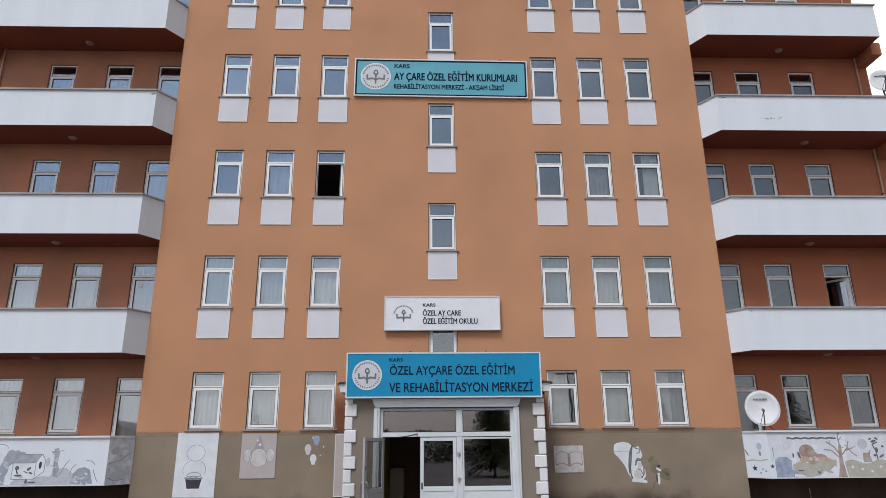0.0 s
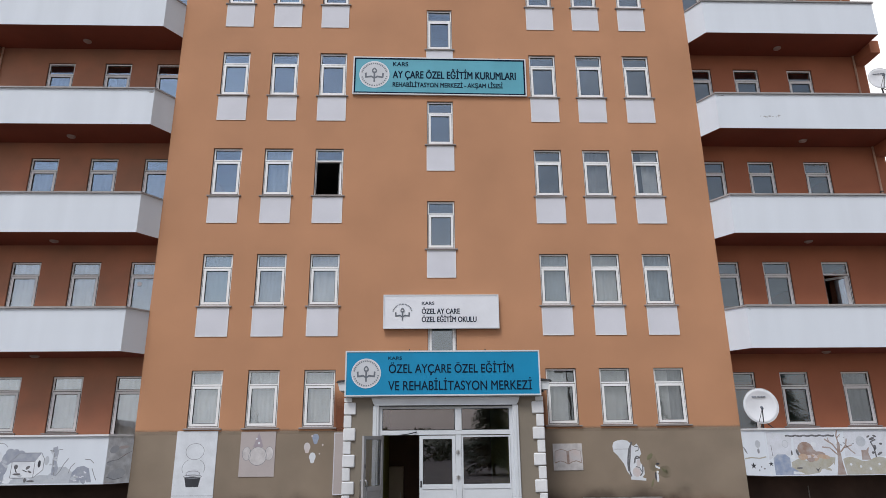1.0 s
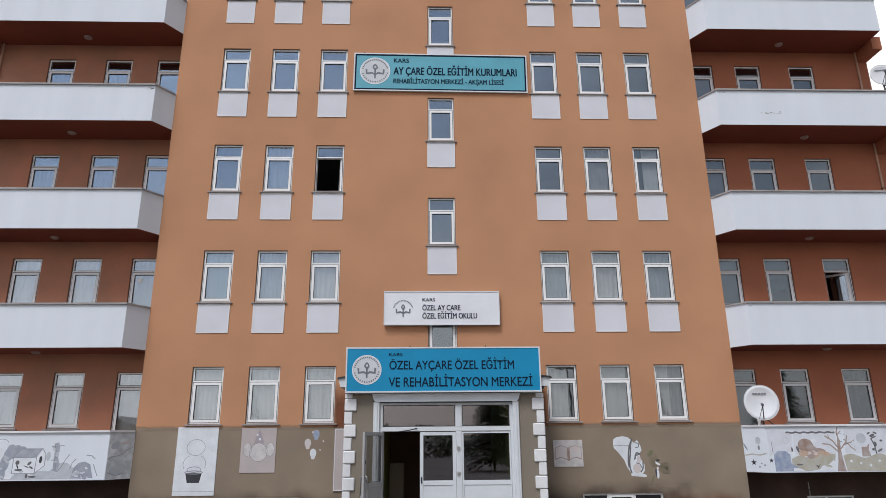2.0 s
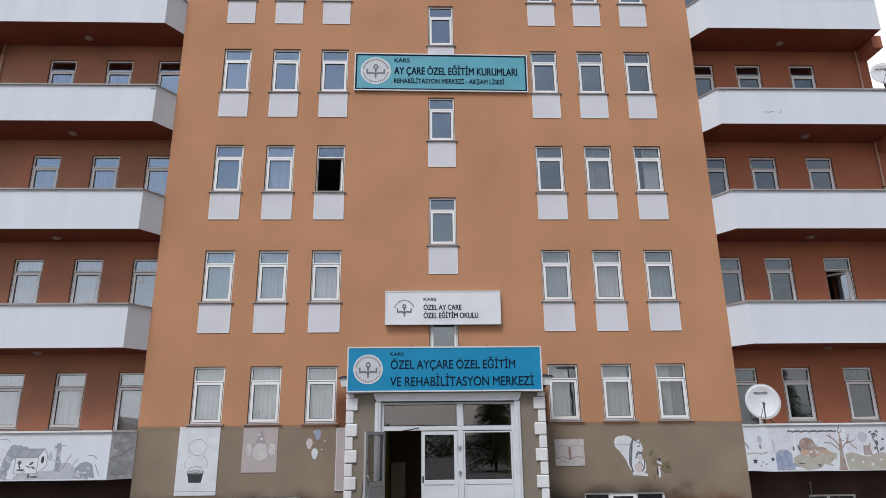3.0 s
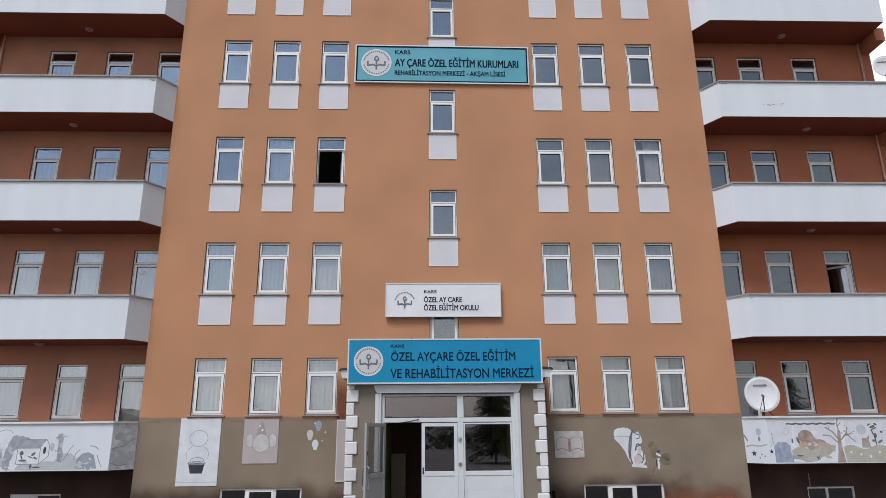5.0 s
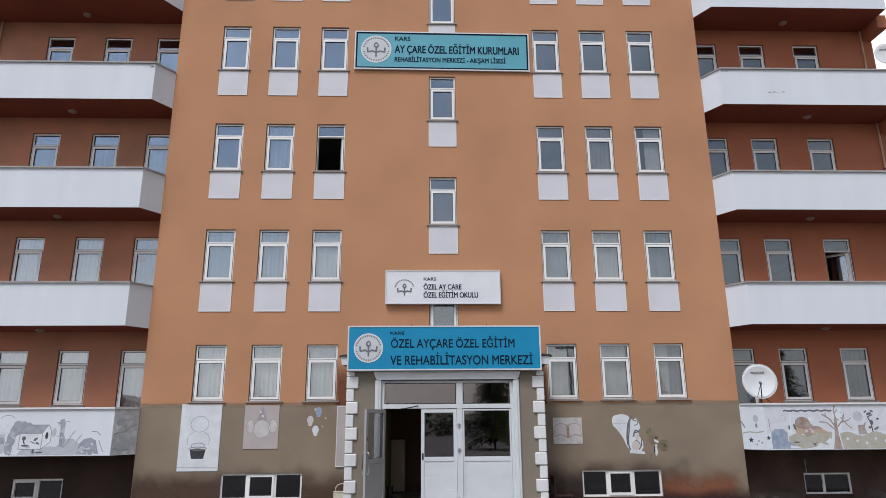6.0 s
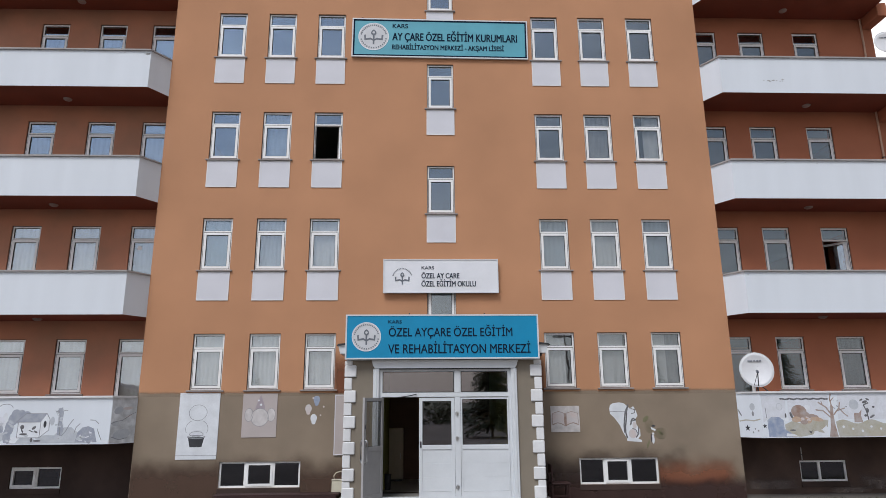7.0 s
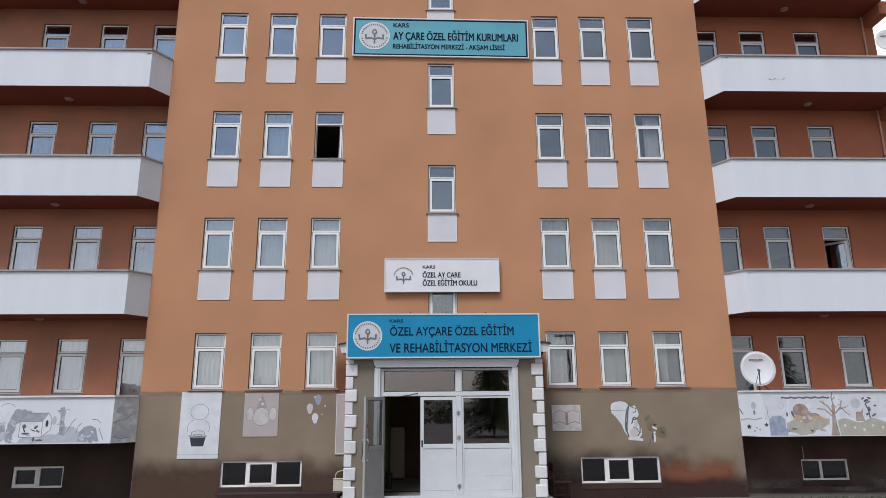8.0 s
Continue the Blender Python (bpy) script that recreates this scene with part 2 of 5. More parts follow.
# ---- ground ----
ground = single("ground", plan_prism(bmesh.new(), [(-900, -900), (900, -900), (900, 900), (-900, 900)], GROUND_Z - 0.4, GROUND_Z), GROUND, "worn grey-brown earth and asphalt forecourt", "ground", kind="structure")

# ---- block front wall ----
holes = []
for top in FLOOR_TOPS:
    holes += [(x - WIN_W / 2, x + WIN_W / 2, top - WIN_H, top) for x in COLUMNS]
holes += [(STAIR_X - 0.37, STAIR_X + 0.37, top - 1.345, top) for top in STAIR_TOPS]
upper_holes = [h for h in holes if h[3] > 4]
low_win_l, low_win_r = (-5.16, -3.23, 0.04, 0.635), (3.51, 5.455, 0.03, 0.64)
front_low = holed_wall(BLOCK_L + 0.003, BLOCK_R - 0.003, GROUND_Z - 0.3, DADO_Z, 0.0005, 0.25, [low_win_l, low_win_r, (-1.26, 1.68, -0.12, DADO_Z)])
single("wall_front_lower", front_low, DADO, "grey-brown painted plaster wall, damp and worn at its foot", "wall", kind="structure")
front_up = holed_wall(BLOCK_L, BLOCK_R, DADO_Z, ROOF, 0, 0.25, upper_holes + [h for h in holes if h[3] < 4] + [(-1.26, 1.68, DADO_Z, 2.72)])
single("wall_front_upper", front_up, ORANGE, "orange painted plaster wall of the middle block", "wall", kind="structure")
for nm, x0, x1 in (("wall_block_west", BLOCK_L, BLOCK_L + 0.25), ("wall_block_east", BLOCK_R - 0.25, BLOCK_R)):
    single(nm, one_box(x0, x1, 0.25, 9.0, GROUND_Z - 0.3, ROOF), ORANGE, "orange plaster side wall of the block", "wall", kind="structure")
single("wall_back", one_box(WING_L, WING_R, 9.0, 9.25, GROUND_Z - 0.3, ROOF), ORANGE, "orange plaster rear wall", "wall", kind="structure")
single("roof", one_box(WING_L - 0.3, WING_R + 0.3, -0.7, 9.5, ROOF, ROOF + 0.25), CONCRETE, "flat concrete roof slab", "roof", kind="structure")

# ---- rooms behind the windows ----
for x0, x1 in ((BLOCK_L + 0.25, -1.7), (2.05, BLOCK_R - 0.25)):
    for z in SLABS:
        single("floor_slab", one_box(x0, x1, 0.25, 9.0, z, z + 0.17), CONCRETE, "concrete floor slab between storeys", "floor slab", kind="structure")
for x0, x1 in ((WING_L + 0.25, BLOCK_L), (BLOCK_R, WING_R - 0.25)):
    for z in SLABS:
        single("floor_slab", one_box(x0, x1, WING_Y + 0.25, 9.0, z, z + 0.17), CONCRETE, "concrete floor slab between storeys", "floor slab", kind="structure")
for x0, x1 in ((-1.7, -1.55), (1.9, 2.05)):
    single("wall_stairwell", one_box(x0, x1, 0.25, 9.0, GROUND_Z - 0.3, ROOF), INSIDE, "painted stairwell wall", "wall", kind="structure")
single("wall_inner_back", one_box(BLOCK_L + 0.25, BLOCK_R - 0.25, 4.6, 4.75, GROUND_Z - 0.3, ROOF), INSIDE, "painted inner wall", "wall", kind="structure")

# ---- wings ----
def wing(name, x0, x1, centres, door_x, end_x0, paint, foot_paint):
    hs = []
    for k, top in enumerate(WING_TOPS):
        hs += [(x - WIN_W / 2, x + WIN_W / 2, top - 1.38, top) for x in centres[k]]
        hs.append((door_x - WIN_W / 2, door_x + WIN_W / 2, top - 2.30, top))
    low_x = -9.71 if x0 < 0 else 9.93
    # small windows at the foot of the wing
    lw = (-10.38, -9.15, 0.01, 0.51) if x0 < 0 else (9.31, 10.53, -0.03, 0.48)
    hs.append(lw)
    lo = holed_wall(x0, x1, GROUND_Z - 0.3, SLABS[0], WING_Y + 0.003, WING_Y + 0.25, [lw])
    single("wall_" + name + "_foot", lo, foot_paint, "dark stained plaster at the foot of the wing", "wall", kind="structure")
    up = holed_wall(x0, x1, SLABS[0], ROOF, WING_Y, WING_Y + 0.25, [h for h in hs if h is not lw])
    single("wall_" + name, up, paint, "rust-orange plaster wall behind the balconies", "wall", kind="structure")
    single("wall_" + name + "_end", one_box(end_x0, end_x0 + 0.25, WING_Y + 0.25, 9.0, GROUND_Z - 0.3, ROOF), RUST, "rust-orange plaster end wall", "wall", kind="structure")
    return lw


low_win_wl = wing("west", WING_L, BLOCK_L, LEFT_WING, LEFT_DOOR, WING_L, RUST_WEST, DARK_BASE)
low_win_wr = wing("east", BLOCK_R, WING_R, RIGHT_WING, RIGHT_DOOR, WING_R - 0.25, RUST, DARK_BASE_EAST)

# ---- balconies ----
FRONT_Y = -0.54


def balcony(k, side):
    """One balcony: slab, parapet with a canted end beside the block, and coping."""
    z0 = SLABS[k]
    top = z0 + 1.05
    if side < 0:
        line = [(-12.72, WING_Y), (-12.72, FRONT_Y), (-7.57, FRONT_Y), (BLOCK_L, -0.002), (BLOCK_L, WING_Y)]
    else:
        line = [(12.96, WING_Y), (12.96, FRONT_Y), (7.87, FRONT_Y), (BLOCK_R, -0.002), (BLOCK_R, WING_Y)]
    s = 1 if side < 0 else -1
    t = thing("balcony", "white plastered balcony parapet with grey coping" if k else "white balcony parapet painted with a faded mural", "balcony", group="balconies of the two wings")
    e = 0.006
    inner = [(line[0][0] + s * e, WING_Y), (line[1][0] + s * e, FRONT_Y + e), (line[2][0] - s * 0.003, FRONT_Y + e), (line[3][0], 0.008), (line[3][0], WING_Y)]
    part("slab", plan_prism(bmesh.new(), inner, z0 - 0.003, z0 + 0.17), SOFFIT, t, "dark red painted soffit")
    # parapet as a thick ribbon along the line
    w = 0.12
    inside = [(line[0][0] + s * w, WING_Y), (line[1][0] + s * w, FRONT_Y + w), (line[2][0] - s * 0.05, FRONT_Y + w), (line[3][0] - s * 0.0, 0.12), (line[3][0] - s * 0.0, 0.12)]
    for nm, i, mat in (("end_panel", 0, WHITE), ("front_panel", 1, WHITE), ("canted_panel", 2, WHITE)):
        quad = [line[i], line[i + 1], inside[i + 1], inside[i]]
        part(nm, plan_prism(bmesh.new(), quad, z0, top), mat, t)
    out = 0.042
    for i in (0, 1, 2):
        a, b, c, d = line[i], line[i + 1], inside[i + 1], inside[i]
        if i == 0:
            quad = [(a[0] - s * out, a[1]), (b[0] - s * out, b[1] - out), (c[0] + s * out, c[1]), (d[0] + s * out, d[1])]
        elif i == 1:
            quad = [(a[0] - s * out, a[1] - out), (b[0] + s * 0.012, b[1] - out), (c[0], c[1] + out), (d[0] + s * out, d[1])]
        else:
            quad = [(a[0] + s * 0.012, a[1] - out), (b[0] + s * 0.0, b[1] - out * 1.2), (c[0], c[1] + out), (d[0], d[1] + out)]
        part("coping", plan_prism(bmesh.new(), quad, top, top + 0.042), COPING if k else QUOIN, t, "thin grey stone coping" if k else "thin white stone coping")
    return t


for k in range(5):
    for side in (-1, 1):
        balcony(k, side)

# ---- windows ----
def frame_ring(bm, x0, x1, z0, z1, w, y0, y1, wb=None):
    """Four mitred bars round an opening."""
    wb = wb or w
    o, i = [(x0, z0), (x1, z0), (x1, z1), (x0, z1)], [(x0 + w, z0 + wb), (x1 - w, z0 + wb), (x1 - w, z1 - w), (x0 + w, z1 - w)]
    for k in range(4):
        j = (k + 1) % 4
        prism(bm, [o[k], o[j], i[j], i[k]], y0, y1)
    return bm


def window_thing(w, h, sill=True, panel=0.0, sash_open=0.0, label="white plastic casement window with a fixed top light", y=0.05, head=0.37):
    """A casement with a fixed light over it; its origin is the middle of the opening's foot, on the wall's face."""
    t = thing("window", label, "window", kind="structure")
    a = w / 2
    zt = h - head
    part("frame", frame_ring(bmesh.new(), -a, a, 0, h, 0.052, y, y + 0.065), PVC, t)
    part("transom_bar", one_box(-a + 0.052, a - 0.052, y - 0.002, y + 0.06, zt - 0.02, zt + 0.035, 0.004), PVC, t)
    part("top_pane", one_box(-a + 0.05, a - 0.05, y + 0.03, y + 0.036, zt + 0.03, h - 0.05), GLASS, t)
    part("seal", frame_ring(bmesh.new(), -a + 0.052, a - 0.052, zt + 0.035, h - 0.052, 0.008, y + 0.012, y + 0.03), SEAL_AND_SHADE, t)
    sash = thing("sash", "", "")
    sash.parent = t
    x0, x1, z0, z1 = -a + 0.045, a - 0.045, 0.045, zt - 0.014
    hinge = x1
    sash.matrix_local = pose(hinge, y + 0.05, 0, 0, 0, -sash_open)
    part("gasket", frame_ring(bmesh.new(), -a + 0.033, a - 0.033, 0.033, zt + 0.0, 0.016, y - 0.003, y + 0.001), GAP_AND_SHADE, t)
    # the reveal's shade, painted as a dark ring in front of the frame
    part("wall_joint", frame_ring(bmesh.new(), -a, a, -0.001, h, 0.014, y - 0.010, y - 0.001), GAP_AND_SHADE, t, "dark ring painted as the reveal's shade round the frame")
    part("sash_frame", frame_ring(bmesh.new(), x0 - hinge, x1 - hinge, z0, z1, 0.062, -0.062, 0.0), PVC, sash)
    part("pane", one_box(x0 - hinge + 0.06, x1 - hinge - 0.06, -0.03, -0.024, z0 + 0.06, z1 - 0.06), GLASS, sash)
    part("sash_seal", frame_ring(bmesh.new(), x0 - hinge + 0.062, x1 - hinge - 0.062, z0 + 0.062, z1 - 0.062, 0.009, -0.05, -0.03), SEAL_AND_SHADE, sash)
    if sill:
        part("sill", one_box(-a - 0.065, a + 0.065, -0.05, 0.2, -0.04, -0.002, 0.006), STONE, t, "thin grey stone sill")
    if panel:
        part("apron_panel", one_box(-a + 0.008, a - 0.008, -0.012, 0.0, -0.025 - panel, -0.045, 0.002), PANEL, t, "pale grey painted panel under the sill")
        part("apron_rim", frame_ring(bmesh.new(), -a - 0.0125, a + 0.0125, -0.045 - panel, -0.043, 0.022, -0.017, 0.0), QUOIN, t, "white rim round the panel")
    return t


def place_copies(base, places):
    base.matrix_world = places[0]
    return [base] + [copy_thing(base, p) for p in places[1:]]


SHUT = window_thing(WIN_W, WIN_H, True, 0.745)
open_spot = (COLUMNS[2], FLOOR_TOPS[2] - WIN_H)
place_copies(SHUT, [pose(x, 0, top - WIN_H) for top in FLOOR_TOPS[1:] for x in COLUMNS if (x, top - WIN_H) != open_spot])
OPEN = window_thing(WIN_W, WIN_H, True, 0.745, 80, "white plastic window with its casement swung open inwards")
OPEN.matrix_world = pose(open_spot[0], 0, open_spot[1])
place_copies(window_thing(WIN_W, WIN_H, True, 0), [pose(x, 0, FLOOR_TOPS[0] - WIN_H) for x in COLUMNS])
place_copies(window_thing(0.74, 1.345, True, 0.745, label="white plastic stairwell window with a fixed top light"), [pose(STAIR_X, 0, top - 1.345) for top in STAIR_TOPS])
wing_base = window_thing(WIN_W, 1.38, True, 0, y=0.045)
wing_spots = [(x, top - 1.38) for k, top in enumerate(WING_TOPS) for x in LEFT_WING[k] + RIGHT_WING[k]]
wing_open = (RIGHT_WING[1][1], WING_TOPS[1] - 1.38)
place_copies(wing_base, [pose(x, WING_Y, z) for x, z in wing_spots if (x, z) != wing_open])
WOPEN = window_thing(WIN_W, 1.38, True, 0, 50, "white plastic window with its casement swung open inwards", y=0.045)
WOPEN.matrix_world = pose(wing_open[0], WING_Y, wing_open[1])
doors = window_thing(WIN_W, 2.30, False, 0, label="white plastic balcony door with a glazed leaf", y=0.045)
place_copies(doors, [pose(x, WING_Y, WING_TOPS[k] - 2.30) for k in range(5) for x in (LEFT_DOOR, RIGHT_DOOR)])

# ---- more materials ----
TEAL_DEEP = material("deep_teal_sign", (0.0, 0.25, 0.46), 0.5, 0.03, 20, 0.08, 1.5, 0.02)
TEAL_PALE = material("faded_teal_sign", (0.10, 0.37, 0.46), 0.5, 0.04, 20, 0.1, 1.5, 0.02)
SIGN_WHITE = material("white_sign_sheet", (0.76, 0.77, 0.80), 0.5, 0.03, 20, 0.06, 1.5, 0.02)
BADGE = material("greyish_white_badge", (0.60, 0.61, 0.63), 0.6, 0.04, 20, 0.08, 3.0, 0.02)
INK = material("dark_navy_lettering", (0.010, 0.020, 0.040), 0.9, 0.05, 20, 0.1, 2.0, 0.0, spec=0.05)
MUTED_INK = material("grey_print", (0.15, 0.165, 0.19), 0.6, 0.05, 20, 0.1, 2.0, 0.0)
ALU = material("white_aluminium", (0.655, 0.68, 0.70), 0.35, 0.03, 30, 0.06, 2.5, 0.03)
STEEL = material("brushed_steel", (0.55, 0.55, 0.55), 0.3, 0.05, 60, 0.1, 4.0, 0.05, metal=0.9)
DARK_METAL = material("dark_metal", (0.04, 0.04, 0.045), 0.5, 0.1, 40, 0.1, 3.0, 0.05)
PILLAR = material("taupe_porch_paint", (0.235, 0.20, 0.155), 0.85, 0.08, 50, 0.12, 1.2, 0.2)
OLIVE = material("olive_hall_paint", (0.34, 0.33, 0.10), 0.8, 0.05, 30, 0.1, 1.2, 0.1)
WOOD = material("dark_brown_wood", (0.13, 0.060, 0.036), 0.6, 0.2, 30, 0.2, 2.0, 0.2)
MAROON = material("maroon_painted_wood", (0.040, 0.016, 0.014), 0.6, 0.15, 40, 0.2, 2.0, 0.2)
BEIGE = material("beige_laminate", (0.45, 0.38, 0.29), 0.5, 0.05, 30, 0.08, 2.0, 0.05)
CREAM = material("cream_plastic", (0.62, 0.58, 0.46), 0.5, 0.05, 30, 0.1, 3.0, 0.05)
TILE = material("hall_floor_tile", (0.30, 0.27, 0.23), 0.35, 0.06, 20, 0.1, 1.5, 0.05)
PINKISH = material("pale_mauve_panel", (0.47, 0.415, 0.40), 0.8, 0.06, 40, 0.08, 1.5, 0.1)
ART_WHITE = material("white_mural_paint", (0.71, 0.735, 0.765), 0.8, 0.08, 40, 0.12, 3.0, 0.1)
ART_GREY = material("grey_mural_paint", (0.36, 0.385, 0.42), 0.85, 0.12, 40, 0.55, 7.0, 0.1, tint=(0.66, 0.68, 0.70))
ART_DARK = material("dark_mural_paint", (0.05, 0.052, 0.06), 0.8, 0.15, 30, 0.2, 4.0, 0.1)
ART_LINE = material("grey_mural_line", (0.20, 0.205, 0.22), 0.85, 0.12, 40, 0.25, 7.0, 0.1, tint=(0.66, 0.68, 0.70))
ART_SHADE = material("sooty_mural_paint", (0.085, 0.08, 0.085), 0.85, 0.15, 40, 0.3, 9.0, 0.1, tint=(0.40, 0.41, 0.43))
ART_BUSH = material("slate_mural_paint", (0.24, 0.26, 0.31), 0.85, 0.15, 40, 0.5, 8.0, 0.1, tint=(0.52, 0.54, 0.58))
ART_CHALK = material("chalky_mural_paint", (0.60, 0.57, 0.56), 0.85, 0.1, 40, 0.2, 6.0, 0.1)
ART_MAUVE = material("mauve_mural_paint", (0.30, 0.26, 0.29), 0.85, 0.12, 40, 0.4, 9.0, 0.1, tint=(0.48, 0.42, 0.42))
ART_BROWN = material("brown_mural_paint", (0.27, 0.18, 0.14), 0.85, 0.12, 40, 0.35, 7.0, 0.1, tint=(0.66, 0.68, 0.70))
ART_OLIVE = material("olive_mural_paint", (0.36, 0.335, 0.26), 0.85, 0.12, 40, 0.35, 7.0, 0.1, tint=(0.66, 0.68, 0.70))
ART_BLUE = material("blue_mural_paint", (0.20, 0.25, 0.36), 0.85, 0.12, 40, 0.45, 7.0, 0.1, tint=(0.66, 0.68, 0.70))
ART_LILAC = material("lilac_mural_paint", (0.56, 0.575, 0.62), 0.85, 0.12, 40, 0.5, 7.0, 0.1, tint=(0.66, 0.68, 0.70))
ART_PINK = material("pink_paint", (0.50, 0.43, 0.41), 0.85, 0.12, 40, 0.5, 5.0, 0.1, tint=(0.66, 0.68, 0.70))
LAMP_GLASS = material("frosted_lamp_glass", (0.36, 0.28, 0.25), 0.4, 0.05, 20, 0.1, 4.0, 0.0)
SOFT_GREEN = material("spruce_needles", (0.030, 0.045, 0.024), 0.8, 0.3, 8, 0.3, 1.0, 0.1)
BARK = material("tree_bark", (0.07, 0.05, 0.04), 0.9, 0.2, 20, 0.3, 2.0, 0.4)
HOUSE_WALL = material("far_house_plaster", (0.40, 0.36, 0.31), 0.9, 0.1, 10, 0.15, 0.5, 0.2)
HOUSE_ROOF = material("far_house_roof", (0.10, 0.06, 0.05), 0.8, 0.15, 10, 0.2, 0.6, 0.2)
HILL = material("far_hill_grass", (0.10, 0.105, 0.075), 0.95, 0.2, 0.5, 0.3, 0.02, 0.2)


def stain_material(name, color, strength, sides):
    """A thin stain that fades out unevenly towards its border."""
    m = bpy.data.materials.new(name)
    m.use_nodes = True
    n, l = m.node_tree.nodes, m.node_tree.links
    b = n["Principled BSDF"]
    coord, split, geo = n.new("ShaderNodeTexCoord"), n.new("ShaderNodeSeparateXYZ"), n.new("ShaderNodeNewGeometry")
    l.new(coord.outputs["Generated"], split.inputs[0])

    def calc(op, a, c=None):
        node = n.new("ShaderNodeMath")
        node.operation = op
        for k, v in enumerate((a, c)):
            if v is None:
                continue
            if isinstance(v, (int, float)):
                node.inputs[k].default_value = v
            else:
                l.new(v, node.inputs[k])
        return node.outputs[0]

    side = calc("MULTIPLY", calc("MULTIPLY", split.outputs["X"], calc("SUBTRACT", 1.0, split.outputs["X"])), 5.0)
    high = calc("MULTIPLY", calc("SUBTRACT", 1.0, split.outputs["Z"]), 1.7)
    if sides == "right":
        side = calc("MULTIPLY", calc("SUBTRACT", 1.0, split.outputs["X"]), 2.5)
    near = calc("MINIMUM", calc("MINIMUM", side, high) if sides else high, 1.0)
    blotch, fine = n.new("ShaderNodeTexNoise"), n.new("ShaderNodeTexNoise")
    blotch.inputs["Scale"].default_value, blotch.inputs["Detail"].default_value = 1.7, 7
    fine.inputs["Scale"].default_value, fine.inputs["Detail"].default_value = 30, 4
    l.new(geo.outputs["Position"], blotch.inputs["Vector"])
    l.new(geo.outputs["Position"], fine.inputs["Vector"])
    cover = n.new("ShaderNodeMapRange")
    cover.interpolation_type = "SMOOTHSTEP"
    cover.inputs["From Min"].default_value, cover.inputs["From Max"].default_value = 0.52, 1.55
    cover.inputs["To Max"].default_value = strength
    l.new(calc("ADD", near, calc("MULTIPLY", blotch.outputs["Fac"], 0.8)), cover.inputs["Value"])
    tone = n.new("ShaderNodeMix")
    tone.data_type = "RGBA"
    tone.inputs["A"].default_value, tone.inputs["B"].default_value = (*(Vector(color) * 0.7), 1), (*(Vector(color) * 1.25), 1)
    l.new(fine.outputs["Fac"], tone.inputs["Factor"])
    l.new(tone.outputs["Result"], b.inputs["Base Color"])
    l.new(cover.outputs["Result"], b.inputs["Alpha"])
    b.inputs["Roughness"].default_value = 0.9
    return m


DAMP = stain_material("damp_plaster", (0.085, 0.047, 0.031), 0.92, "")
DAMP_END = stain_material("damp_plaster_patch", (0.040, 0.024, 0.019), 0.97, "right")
DADO_EDGE = stain_material("sprayed_dado_edge", (0.31, 0.24, 0.172), 0.8, "")
BARE = stain_material("bare_red_plaster", (0.255, 0.092, 0.046), 0.95, "both")
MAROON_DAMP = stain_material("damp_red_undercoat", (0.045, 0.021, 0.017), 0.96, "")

# ---- small windows at the foot of the walls ----
def low_window(w, h, lights, y):
    """A low strip window; lights: the borders of its panes and which of them is a casement."""
    t = thing("basement_window", "low white plastic window with dark panes", "window", kind="structure")
    part("frame", frame_ring(bmesh.new(), 0, w, 0, h, 0.045, y, y + 0.06), PVC, t)
    for k in range(len(lights) - 1):
        a, b, opens = lights[k][0], lights[k + 1][0], lights[k][1]
        if k:
            part("mullion", one_box(a - 0.03, a + 0.03, y - 0.003, y + 0.058, 0.045, h - 0.045, 0.004), PVC, t)
        if opens:
            part("sash", frame_ring(bmesh.new(), a + 0.02, b - 0.02, 0.03, h - 0.03, 0.055, y - 0.02, y + 0.03), PVC, t)
        part("pane", one_box(a + 0.02, b - 0.02, y + 0.032, y + 0.038, 0.04, h - 0.04), CELLAR_GLASS, t)
    return t


for hole, y, lights in ((low_win_l, 0.003, ((0, 0), (0.62, 1), (1.29, 0), (1.93, 0))), (low_win_r, 0.003, ((0, 0), (0.62, 1), (1.26, 0), (1.945, 0))),
                        (low_win_wl, WING_Y, ((0, 1), (0.62, 0), (1.23, 0))), (low_win_wr, WING_Y, ((0, 0), (0.52, 0), (1.22, 0)))):
    t = low_window(hole[1] - hole[0], hole[3] - hole[2], lights, 0.05)
    t.matrix_world = pose(hole[0], y, hole[2])
    part("sill", one_box(-0.015, hole[1] - hole[0] + 0.015, -0.022, 0.05, -0.13, -0.003, 0.006), DARK_BASE, t, "dark rendered sill")

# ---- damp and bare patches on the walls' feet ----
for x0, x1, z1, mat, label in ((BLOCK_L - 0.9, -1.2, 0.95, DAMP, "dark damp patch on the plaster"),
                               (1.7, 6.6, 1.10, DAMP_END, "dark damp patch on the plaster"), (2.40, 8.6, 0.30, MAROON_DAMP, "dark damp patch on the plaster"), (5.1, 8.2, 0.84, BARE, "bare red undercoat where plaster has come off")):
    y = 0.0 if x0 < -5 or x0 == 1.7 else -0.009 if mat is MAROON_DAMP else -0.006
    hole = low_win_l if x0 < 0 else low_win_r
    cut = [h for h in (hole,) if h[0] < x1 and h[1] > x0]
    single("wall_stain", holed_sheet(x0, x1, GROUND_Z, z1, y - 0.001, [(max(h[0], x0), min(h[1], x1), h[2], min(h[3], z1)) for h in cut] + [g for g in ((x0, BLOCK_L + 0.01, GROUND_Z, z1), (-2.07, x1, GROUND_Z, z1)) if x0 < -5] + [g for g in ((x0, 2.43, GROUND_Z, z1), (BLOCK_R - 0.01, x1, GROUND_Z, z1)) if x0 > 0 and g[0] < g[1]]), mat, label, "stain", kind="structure")

